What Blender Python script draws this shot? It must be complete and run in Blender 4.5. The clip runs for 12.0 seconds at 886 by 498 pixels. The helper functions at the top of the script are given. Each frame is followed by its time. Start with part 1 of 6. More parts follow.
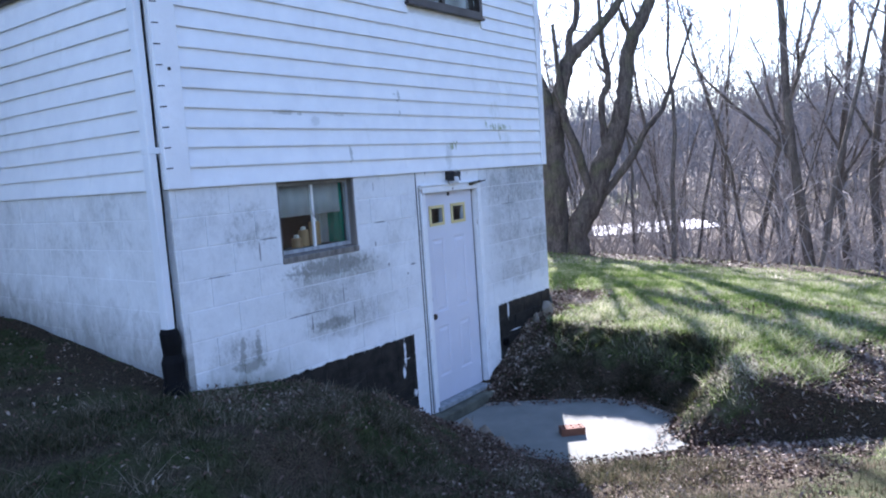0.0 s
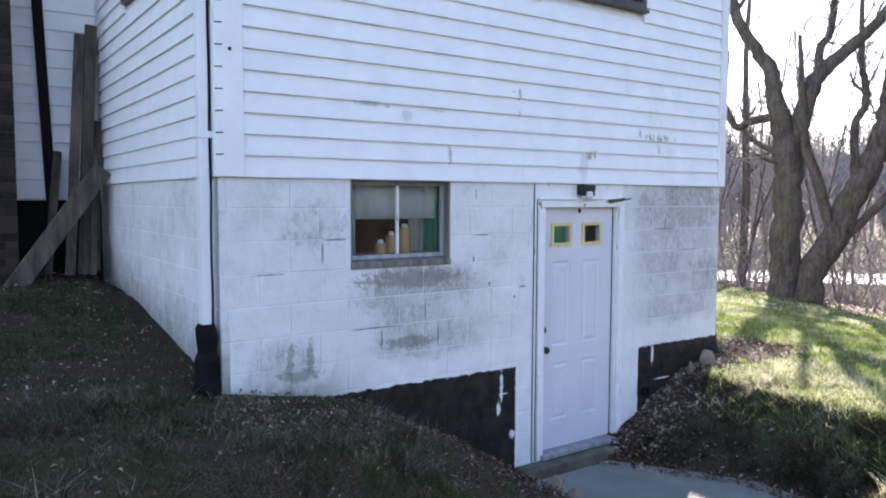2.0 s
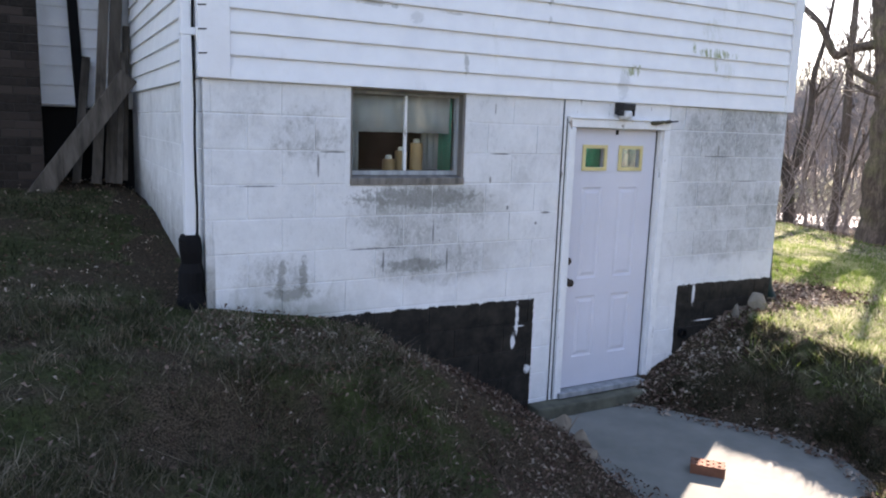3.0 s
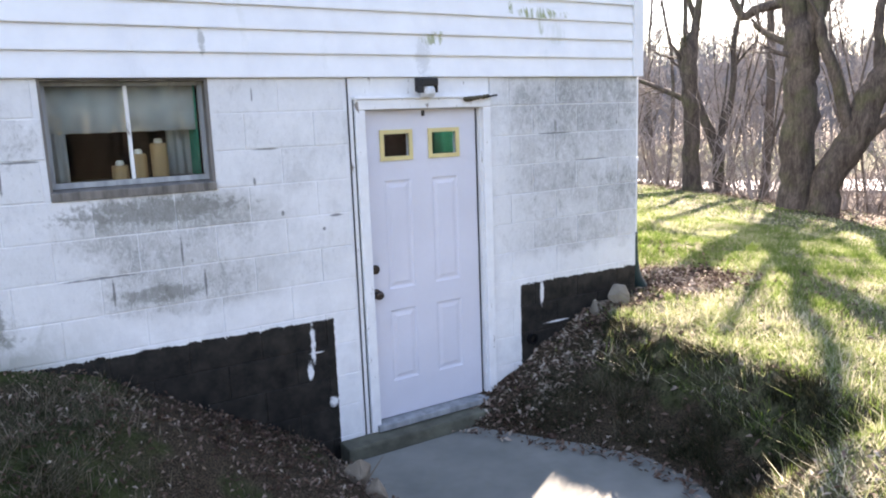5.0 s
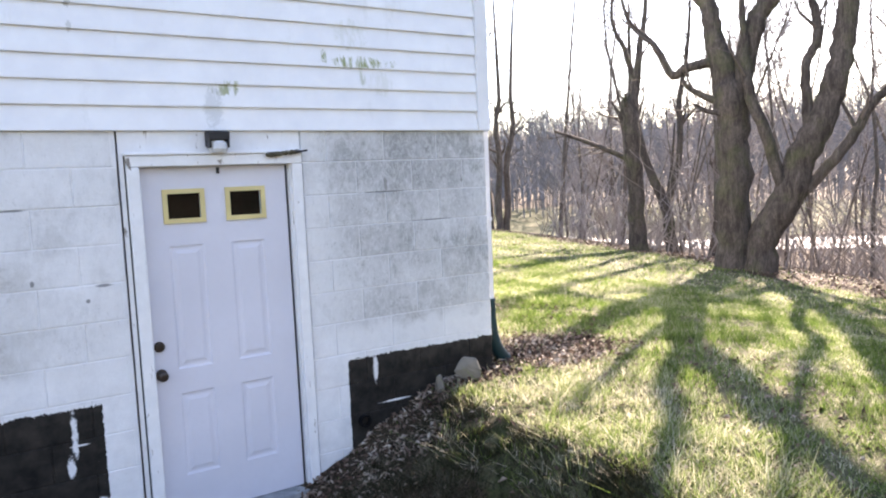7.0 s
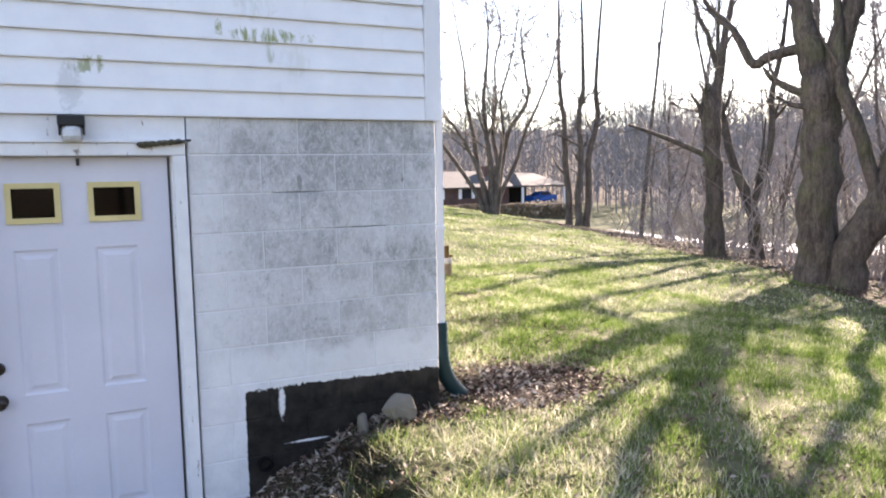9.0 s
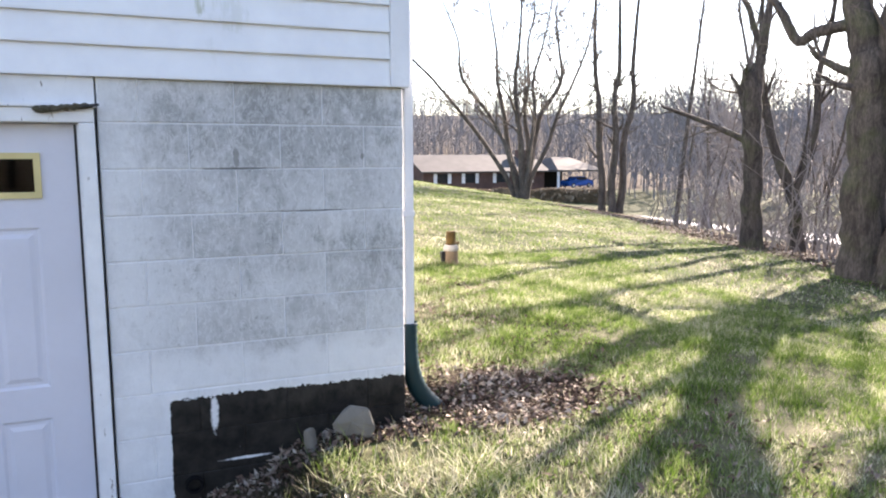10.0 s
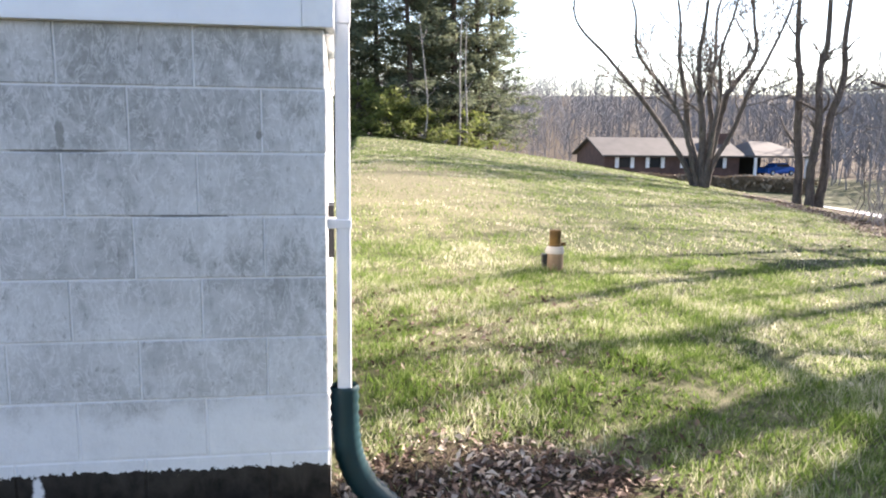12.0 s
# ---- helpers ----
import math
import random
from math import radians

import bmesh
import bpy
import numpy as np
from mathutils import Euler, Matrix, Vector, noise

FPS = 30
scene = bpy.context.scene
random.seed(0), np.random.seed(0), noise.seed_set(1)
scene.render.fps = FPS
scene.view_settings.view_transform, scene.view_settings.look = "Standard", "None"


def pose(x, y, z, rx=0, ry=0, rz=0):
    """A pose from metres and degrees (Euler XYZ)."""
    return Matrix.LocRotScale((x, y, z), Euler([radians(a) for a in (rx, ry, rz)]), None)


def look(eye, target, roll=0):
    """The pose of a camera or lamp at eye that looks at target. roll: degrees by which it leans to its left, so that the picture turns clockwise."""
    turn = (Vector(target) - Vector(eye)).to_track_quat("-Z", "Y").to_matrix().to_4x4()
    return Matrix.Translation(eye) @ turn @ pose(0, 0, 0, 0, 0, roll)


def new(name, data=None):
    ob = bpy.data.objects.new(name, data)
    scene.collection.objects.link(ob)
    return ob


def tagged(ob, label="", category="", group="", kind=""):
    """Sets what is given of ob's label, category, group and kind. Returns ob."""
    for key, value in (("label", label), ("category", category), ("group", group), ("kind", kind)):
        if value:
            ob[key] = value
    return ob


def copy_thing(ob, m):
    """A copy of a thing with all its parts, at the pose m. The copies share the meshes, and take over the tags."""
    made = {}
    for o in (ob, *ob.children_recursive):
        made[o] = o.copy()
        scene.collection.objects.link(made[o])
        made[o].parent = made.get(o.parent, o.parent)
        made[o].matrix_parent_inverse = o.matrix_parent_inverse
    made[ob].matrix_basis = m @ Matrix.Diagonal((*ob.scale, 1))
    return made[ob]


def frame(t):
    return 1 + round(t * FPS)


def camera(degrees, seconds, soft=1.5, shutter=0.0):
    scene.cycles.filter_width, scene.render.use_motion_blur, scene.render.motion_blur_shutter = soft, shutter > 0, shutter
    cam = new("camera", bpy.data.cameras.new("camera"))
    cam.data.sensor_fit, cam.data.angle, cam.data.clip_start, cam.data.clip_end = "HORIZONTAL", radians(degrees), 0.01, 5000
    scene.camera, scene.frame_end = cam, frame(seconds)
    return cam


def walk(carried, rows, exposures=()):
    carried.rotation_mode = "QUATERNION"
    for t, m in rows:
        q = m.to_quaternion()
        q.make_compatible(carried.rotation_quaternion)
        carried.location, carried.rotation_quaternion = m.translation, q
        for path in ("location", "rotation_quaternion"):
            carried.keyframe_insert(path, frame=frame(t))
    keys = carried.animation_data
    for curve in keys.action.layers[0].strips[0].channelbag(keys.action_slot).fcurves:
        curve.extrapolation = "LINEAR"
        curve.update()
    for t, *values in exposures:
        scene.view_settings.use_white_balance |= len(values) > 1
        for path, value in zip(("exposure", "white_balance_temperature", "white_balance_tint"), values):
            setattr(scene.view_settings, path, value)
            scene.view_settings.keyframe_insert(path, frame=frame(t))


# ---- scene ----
cam = camera(62.1, 12.0, 2.0)
PATH = [
    (0, (-5.34, -4.125, 2.193), (-3.74, -2.944, 1.983), -3.9),
    (0.5, (-5.048, -4.198, 2.123), (-3.642, -2.791, 1.916), -0.5),
    (1, (-4.672, -4.205, 2.12), (-3.339, -2.725, 1.933), 0.2),
    (1.5, (-4.353, -4.271, 2.117), (-3.05, -2.758, 1.996), -4.0),
    (2, (-4.02, -4.347, 2.067), (-2.876, -2.712, 1.931), 0.2),
    (2.5, (-3.797, -4.3, 2.007), (-2.8, -2.584, 1.752), -0.8),
    (2.7, (-3.647, -4.302, 1.984), (-2.692, -2.567, 1.708), 1.4),
    (4.3, (-2.431, -4.174, 1.936), (-1.54, -2.441, 1.489), 1.5),
    (4.5, (-2.317, -4.1, 1.91), (-1.415, -2.357, 1.523), -0.2),
    (5, (-1.969, -4.1, 1.934), (-0.945, -2.418, 1.585), -2.1),
    (5.5, (-1.666, -4.164, 1.934), (-0.654, -2.472, 1.598), 2.4),
    (6, (-1.419, -4.224, 1.936), (-0.387, -2.538, 1.631), 1.4),
    (6.5, (-1.141, -4.178, 1.894), (-0.085, -2.496, 1.656), 2.8),
    (7, (-0.8, -4.222, 1.863), (0.279, -2.549, 1.676), -2.5),
    (7.2, (-0.656, -4.269, 1.833), (0.425, -2.597, 1.648), -0.9),
    (8.8, (0.328, -3.983, 1.875), (1.219, -2.209, 1.637), -2.3),
    (9, (0.485, -3.932, 1.894), (1.338, -2.135, 1.688), -0.9),
    (9.5, (0.781, -3.771, 1.867), (1.588, -1.96, 1.608), 1.3),
    (10, (1.07, -3.503, 1.858), (1.832, -1.671, 1.608), -0.1),
    (10.5, (1.444, -3.281, 1.857), (2.174, -1.444, 1.55), -1.6),
    (11, (1.785, -3.077, 1.858), (2.406, -1.199, 1.557), 0.9),
    (11.5, (2.06, -2.755, 1.858), (2.507, -0.829, 1.555), 1.6),
    (12, (2.341, -2.441, 1.862), (2.628, -0.485, 1.56), 0.7),
]
# One white balance and exposure for the whole way, with the camera's own drift at the start.
EXPOSURES = [(0.0, 2.47, 5680, 24), (0.5, 2.45, 5750, 24), (1.0, 2.90, 6100, 24), (2.0, 2.74, 6700, 24), (2.7, 2.62, 7250, 25), (4.5, 3.08, 7500, 25), (7.0, 2.97, 7450, 25), (9.0, 2.75, 7300, 25), (11.0, 2.67, 6950, 21), (12.0, 2.53, 6950, 21)]
walk(cam, [(t, look(eye, target, roll)) for t, eye, target, roll in PATH], EXPOSURES)

# ---- light ----
SUN_AZ, SUN_EL = 59.8, 25.0   # degrees clockwise from +y, degrees above the horizon
world = bpy.data.worlds.new("sky")
scene.world = world
world.use_nodes = True
sky = world.node_tree.nodes.new("ShaderNodeTexSky")
sky.sky_type, sky.sun_disc = "NISHITA", False
sky.sun_elevation, sky.sun_rotation = radians(SUN_EL), radians(SUN_AZ)
sky.air_density, sky.dust_density, sky.ozone_density = 1.0, 0.15, 1.0
world.node_tree.links.new(sky.outputs["Color"], world.node_tree.nodes["Background"].inputs["Color"])
world.node_tree.nodes["Background"].inputs["Strength"].default_value = 0.085
sun = new("sun", bpy.data.lights.new("sun", "SUN"))
sun.data.energy, sun.data.angle, sun.data.color = 5.0, radians(0.55), (1.0, 0.94, 0.84)
sa, se = radians(SUN_AZ), radians(SUN_EL)
TO_SUN = Vector((math.sin(sa) * math.cos(se), math.cos(sa) * math.cos(se), math.sin(se)))
sun.matrix_world = look(TO_SUN * 60, (0, 0, 0))


# ---- materials ----
class Mat:
    """A node material under construction."""

    def __init__(self, name, rough=0.8, metal=0.0, spec=0.4):
        self.m = bpy.data.materials.new(name)
        self.m.use_nodes = True
        self.t = self.m.node_tree
        self.b = self.t.nodes["Principled BSDF"]
        self.put(self.b, "Roughness", rough)
        self.put(self.b, "Metallic", metal)
        self.put(self.b, "Specular IOR Level", spec)
        self.geo = self.t.nodes.new("ShaderNodeNewGeometry")
        self.pos = self.geo.outputs["Position"]
        self.island = self.geo.outputs["Random Per Island"]

    def put(self, node, key, value):
        if isinstance(value, bpy.types.NodeSocket):
            self.t.links.new(value, node.inputs[key])
        elif isinstance(value, tuple) and len(value) == 3 and node.inputs[key].type == "RGBA":
            node.inputs[key].default_value = (*value, 1)
        else:
            node.inputs[key].default_value = value

    def rand(self):
        return self.t.nodes.new("ShaderNodeObjectInfo").outputs["Random"]

    def scaled(self, sx, sy, sz):
        n = self.t.nodes.new("ShaderNodeVectorMath")
        n.operation = "MULTIPLY"
        self.put(n, 0, self.pos)
        n.inputs[1].default_value = (sx, sy, sz)
        return n.outputs[0]

    def noise(self, scale, detail=4.0, rough=0.6, vec=None, warp=0.0):
        n = self.t.nodes.new("ShaderNodeTexNoise")
        self.put(n, "Vector", vec or self.pos)
        self.put(n, "Scale", scale)
        self.put(n, "Detail", detail)
        self.put(n, "Roughness", rough)
        self.put(n, "Distortion", warp)
        return n.outputs["Fac"]

    def ramp(self, fac, *stops):
        n = self.t.nodes.new("ShaderNodeValToRGB")
        e = n.color_ramp.elements
        while len(e) < len(stops):
            e.new(0.5)
        for el, (p, c) in zip(e, stops):
            el.position = p
            el.color = (*c, 1) if isinstance(c, tuple) else (c, c, c, 1)
        self.put(n, "Fac", fac)
        return n.outputs["Color"]

    def math(self, op, a, b=0.0, c=0.0):
        n = self.t.nodes.new("ShaderNodeMath")
        n.operation = op
        for i, v in enumerate((a, b, c)):
            self.put(n, i, v)
        return n.outputs[0]

    def mix(self, fac, a, b, blend="MIX"):
        n = self.t.nodes.new("ShaderNodeMix")
        n.data_type, n.blend_type = "RGBA", blend
        self.put(n, 0, fac)
        for i, v in ((6, a), (7, b)):
            if isinstance(v, bpy.types.NodeSocket):
                self.t.links.new(v, n.inputs[i])
            else:
                n.inputs[i].default_value = (*v, 1)
        return n.outputs[2]

    def xyz(self):
        n = self.t.nodes.new("ShaderNodeSeparateXYZ")
        self.put(n, 0, self.pos)
        return n.outputs

    def blob(self, x, z, rx, rz, ragged=0.6):
        """A ragged mask round a place on the front wall."""
        p = self.xyz()
        u = self.math("DIVIDE", self.math("SUBTRACT", p[0], x), rx)
        v = self.math("DIVIDE", self.math("SUBTRACT", p[2], z), rz)
        d = self.math("ADD", self.math("MULTIPLY", u, u), self.math("MULTIPLY", v, v))
        n = self.math("MULTIPLY", self.math("SUBTRACT", self.noise(26, 6, 0.75, self.scaled(0.8, 1, 0.75), 0.4), 0.5), 5 * ragged)
        return self.ramp(self.math("ADD", d, n), (0.35, 1.0), (1.0, 0.0))

    def colour(self, c):
        self.put(self.b, "Base Color", c)
        return self

    def bump(self, height, strength=0.3, dist=0.01):
        n = self.t.nodes.new("ShaderNodeBump")
        self.put(n, "Height", height)
        self.put(n, "Strength", strength)
        self.put(n, "Distance", dist)
        self.t.links.new(n.outputs[0], self.b.inputs["Normal"])
        return self


def simple(name, c, rough=0.7, metal=0.0, vary=0.25, scale=12.0, bump=0.15, spec=0.4):
    """A plain surface with two scales of unevenness."""
    m = Mat(name, rough, metal, spec)
    dark = tuple(v * (1 - vary) for v in c)
    light = tuple(min(1, v * (1 + vary * 0.6)) for v in c)
    big, fine = m.noise(scale * 0.2, 3), m.noise(scale * 6, 4)
    col = m.mix(m.ramp(big, (0.3, 0.0), (0.7, 1.0)), dark, light)
    col = m.mix(m.math("MULTIPLY", m.ramp(fine, (0.45, 0.0), (0.75, 1.0)), 0.35), col, dark)
    return m.colour(col).bump(fine, bump, 0.004).m


def block_paint(face=True):
    """White painted block: mildew, bare patches, and the tarred strip at the foot."""
    m = Mat("painted_block" if face else "painted_joint", 0.85, 0.0, 0.2)
    p = m.xyz()
    big, mid, fine = m.noise(1.3, 3), m.noise(7, 5, 0.7), m.noise(70, 4, 0.7)
    drip = m.noise(11, 6, 0.75, m.scaled(1, 1, 0.6), 0.5)
    white = m.mix(m.ramp(mid, (0.3, 0.0), (0.7, 1.0)), (0.66, 0.67, 0.68), (0.80, 0.81, 0.82))
    worn = m.ramp(m.math("ADD", m.math("MULTIPLY", big, 0.5), m.math("MULTIPLY", drip, 0.6)), (0.47, 0.0), (0.64, 1.0))
    each = m.ramp(m.rand(), (0.2, 0.38), (1.0, 0.52))
    grime = m.math("MAXIMUM", m.math("MULTIPLY", worn, 0.8), m.math("MULTIPLY", each, m.ramp(mid, (0.32, 0.25), (0.60, 1.0))))
    # most of the mildew sits on the right-hand stretch and below the window
    right = m.ramp(m.math("MULTIPLY", m.math("SUBTRACT", p[0], 0.95), 2.0), (0.0, 0.25), (0.55, 1.0))
    zone = m.math("MAXIMUM", m.math("MULTIPLY", right, 1.0), m.blob(-1.2, 1.42, 0.62, 0.26, 0.35))
    zone = m.math("MAXIMUM", zone, m.blob(-1.15, 1.1, 0.5, 0.3, 0.35))
    zone = m.math("MAXIMUM", zone, m.blob(-2.0, 1.9, 0.28, 0.2, 0.4))
    zone = m.math("MAXIMUM", zone, m.blob(-2.2, 1.0, 0.3, 0.22, 0.5))
    zone = m.math("MAXIMUM", zone, m.ramp(m.noise(1.9, 4, 0.65), (0.38, 0.08), (0.64, 0.60)))      # faint mottling everywhere
    fresh = m.ramp(m.math("ADD", p[2], m.math("MULTIPLY", m.math("SUBTRACT", mid, 0.5), 0.25)), (0.90, 0.2), (1.0, 1.0))
    zone = m.math("MULTIPLY", zone, fresh)      # the lowest white course was painted over later
    if not face:
        zone = m.math("MULTIPLY", zone, 0.12)
    # a thin grey film of mildew over the right-hand stretch, uneven from block to block
    near = m.ramp(m.math("MULTIPLY", m.math("SUBTRACT", p[0], 1.0), 0.77), (0.02, 0.0), (0.22, 1.0), (0.90, 1.0), (0.99, 0.25))
    dull = m.math("MULTIPLY", m.math("MULTIPLY", near, fresh), m.ramp(m.math("ADD", m.math("MULTIPLY", m.rand(), 0.10), m.math("ADD", m.math("MULTIPLY", big, 0.5), m.math("MULTIPLY", mid, 0.55))), (0.42, 0.15), (0.68, 0.9)))
    if not face:
        dull = m.math("MULTIPLY", dull, 0.35)
    white = m.mix(m.math("MULTIPLY", dull, 0.75), white, (0.40, 0.405, 0.41))
    # the same film below the window, block by block, fading towards the door
    below = m.math("MAXIMUM", m.blob(-1.12, 1.42, 0.66, 0.22, 0.25), m.math("MAXIMUM", m.blob(-1.0, 1.20, 0.62, 0.20, 0.25), m.blob(-1.05, 1.05, 0.60, 0.15, 0.25)))
    below = m.math("MULTIPLY", m.math("MULTIPLY", below, fresh), m.ramp(m.math("ADD", m.math("MULTIPLY", m.rand(), 0.35), m.math("MULTIPLY", mid, 0.65)), (0.36, 0.2), (0.66, 1.0)))
    if not face:
        below = m.math("MULTIPLY", below, 0.25)
    white = m.mix(m.math("MULTIPLY", below, 0.72), white, (0.37, 0.37, 0.345))
    patchy = m.ramp(m.noise(38, 5, 0.8, m.scaled(1, 1, 0.7)), (0.36, 0.55), (0.56, 1.0))
    col = m.mix(m.math("MULTIPLY", m.math("MULTIPLY", grime, zone), patchy), white, (0.235, 0.24, 0.23))
    speck = m.math("MULTIPLY", m.ramp(m.noise(45, 5, 0.75, m.scaled(1, 1, 0.5)), (0.58, 0.0), (0.66, 1.0)), zone)
    col = m.mix(m.math("MULTIPLY", speck, 0.55), col, (0.20, 0.20, 0.19))
    # pale crackle where the film has lifted
    hair = m.ramp(m.noise(21, 4, 0.65, m.scaled(1, 1, 0.45), 0.9), (0.455, 0.0), (0.485, 1.0), (0.515, 0.0))
    col = m.mix(m.math("MULTIPLY", m.math("MULTIPLY", hair, m.math("MAXIMUM", dull, zone)), 0.45), col, (0.74, 0.75, 0.76))
    for x, z, rx, rz in ((-1.25, 1.51, 0.48, 0.08), (-2.16, 1.03, 0.035, 0.13), (-2.02, 1.04, 0.03, 0.12), (-2.1, 0.93, 0.16, 0.05), (-1.25, 1.06, 0.24, 0.05), (1.5, 1.86, 0.014, 0.06), (2.1, 1.86, 0.012, 0.015)):
        col = m.mix(m.math("MULTIPLY", m.blob(x, z, rx, rz, 0.9), 0.6), col, (0.15, 0.15, 0.13))
    for x, z, rx, rz in ((-1.932, 1.72, 0.009, 0.085), (-1.83, 1.797, 0.10, 0.007), (-2.3, 1.59, 0.12, 0.006), (-1.55, 1.185, 0.2, 0.007), (-1.49, 1.09, 0.008, 0.09), (-1.13, 1.28, 0.008, 0.09), (-1.02, 1.08, 0.008, 0.09), (-0.62, 1.8, 0.1, 0.006), (-0.68, 2.1, 0.006, 0.04), (-0.22, 1.385, 0.05, 0.01), (-0.3, 1.31, 0.012, 0.012), (-0.7, 1.62, 0.01, 0.03), (-0.55, 1.43, 0.012, 0.02), (1.5, 1.803, 0.18, 0.005), (1.85, 1.6, 0.2, 0.005)):
        col = m.mix(m.math("MULTIPLY", m.blob(x, z, rx, rz, 0.5), 0.75), col, (0.10, 0.10, 0.10))
    over = m.math("SUBTRACT", m.math("SUBTRACT", p[2], m.math("MULTIPLY", p[1], 0.12)), 0.93)
    soiled = m.math("MULTIPLY", m.ramp(m.math("ADD", m.math("SUBTRACT", p[2], 0.80), m.math("MULTIPLY", m.math("SUBTRACT", drip, 0.5), 0.5)), (0.0, 0.75), (0.22, 0.0)), m.ramp(m.math("MULTIPLY", m.math("ADD", p[0], 2.6), 0.7), (0.02, 0.0), (0.08, 1.0), (0.40, 1.0), (0.78, 0.0)))
    col = m.mix(soiled, col, (0.24, 0.245, 0.20))
    splash = m.math("MULTIPLY", m.ramp(m.math("ADD", over, m.math("MULTIPLY", m.math("SUBTRACT", drip, 0.5), 0.9)), (0.0, 0.75), (0.42, 0.0)), m.math("LESS_THAN", p[0], -2.55))
    col = m.mix(splash, col, (0.20, 0.195, 0.17))
    # the tar coat: below a ragged line, on both sides of the door but not on its posts
    ragged = m.math("MULTIPLY", m.math("ADD", m.math("SUBTRACT", m.noise(14, 5, 0.75), 0.5), m.math("MULTIPLY", m.math("SUBTRACT", m.noise(70, 3, 0.7), 0.5), 0.5)), 0.07)
    low = m.math("LESS_THAN", m.math("ADD", p[2], ragged), m.math("SUBTRACT", 0.752, m.math("MULTIPLY", p[0], 0.006)))
    edge = m.math("MULTIPLY", m.math("SUBTRACT", m.noise(40, 5, 0.8), 0.5), 0.035)
    px = m.math("ADD", p[0], edge)
    out = m.math("MAXIMUM", m.math("LESS_THAN", px, -0.277), m.math("GREATER_THAN", px, 1.165))
    out = m.math("MULTIPLY", out, m.math("GREATER_THAN", p[0], -2.45))
    out = m.math("MULTIPLY", out, m.math("LESS_THAN", p[1], 0.3))
    runs = m.math("MAXIMUM", m.blob(-0.42, 0.62, 0.017, 0.16, 0.9), m.blob(1.36, 0.66, 0.02, 0.1, 0.8))
    runs = m.math("MAXIMUM", runs, m.math("MAXIMUM", m.blob(-0.445, 0.45, 0.022, 0.065, 0.8), m.blob(-0.40, 0.555, 0.05, 0.007, 0.5)))
    runs = m.math("MAXIMUM", runs, m.math("MAXIMUM", m.blob(1.5, 0.42, 0.13, 0.008, 0.5), m.blob(-0.31, 0.22, 0.03, 0.04, 0.7)))
    flake = m.ramp(m.noise(55, 5, 0.8, m.scaled(0.45, 1, 1)), (0.70, 0.0), (0.73, 1.0))
    runs = m.math("MAXIMUM", runs, m.math("MULTIPLY", flake, 0.45))
    tar = m.math("MULTIPLY", m.math("MULTIPLY", low, out), m.math("SUBTRACT", 1.0, runs))
    tarcol = m.mix(m.ramp(mid, (0.35, 0.0), (0.70, 1.0)), (0.005, 0.005, 0.0055), (0.034, 0.030, 0.025))
    grey = m.ramp(m.math("ADD", m.math("MULTIPLY", drip, 0.6), m.math("MULTIPLY", m.math("SUBTRACT", p[2], 0.55), 1.2)), (0.42, 0.0), (0.62, 0.8))
    tarcol = m.mix(m.math("MULTIPLY", grey, m.ramp(m.math("MULTIPLY", p[0], 0.5), (0.55, 0.25), (0.85, 1.0))), tarcol, (0.055, 0.048, 0.041))      # weathered towards the upper edge
    col = m.mix(tar, col, tarcol)
    m.put(m.b, "Roughness", m.math("SUBTRACT", 0.88, m.math("MULTIPLY", tar, 0.25)))
    h = m.math("ADD", m.math("MULTIPLY", fine, 0.6), mid)
    return m.colour(col).bump(h, 0.35, 0.006).m


def siding_paint():
    m = Mat("white_siding", 0.55, 0.0, 0.35)
    mid, fine = m.noise(5, 4), m.noise(50, 3)
    run = m.noise(6, 5, 0.7, m.scaled(1, 1, 0.3))
    col = m.mix(m.ramp(mid, (0.3, 0.0), (0.7, 1.0)), (0.74, 0.75, 0.77), (0.82, 0.83, 0.84))
    col = m.mix(m.math("MULTIPLY", m.ramp(run, (0.60, 0.0), (0.78, 1.0)), 0.35), col, (0.45, 0.46, 0.42))
    strokes = m.ramp(m.noise(30, 3, 0.6, m.scaled(1, 1, 0.15)), (0.42, 0.0), (0.56, 1.0))
    for x, z, rx, rz, k in ((1.33, 2.615, 0.26, 0.040, 0.95), (1.12, 2.64, 0.03, 0.05, 0.95), (1.36, 2.52, 0.03, 0.06, 0.5), (1.30, 2.78, 0.12, 0.10, 0.18), (0.50, 2.43, 0.10, 0.045, 0.8), (1.5, 2.49, 0.1, 0.08, 0.15)):
        mask = m.math("MULTIPLY", m.blob(x, z, rx, rz, 0.8), strokes)
        col = m.mix(m.math("MULTIPLY", mask, k), col, (0.25, 0.28, 0.11))
    for x, z, rx, rz, k in ((-0.28, 2.86, 0.02, 0.06, 0.6), (-0.93, 2.38, 0.02, 0.07, 0.6), (-1.3, 2.64, 0.05, 0.04, 0.3), (-0.28, 2.72, 0.015, 0.03, 0.4), (0.42, 2.31, 0.06, 0.12, 0.28), (-1.6, 2.70, 0.12, 0.02, 0.4), (-1.45, 2.69, 0.03, 0.02, 0.5), (-1.05, 2.69, 0.08, 0.012, 0.4), (-0.34, 2.88, 0.03, 0.01, 0.5)):
        col = m.mix(m.math("MULTIPLY", m.blob(x, z, rx, rz, 0.9), k), col, (0.22, 0.23, 0.21))
    return m.colour(col).bump(fine, 0.08, 0.002).m


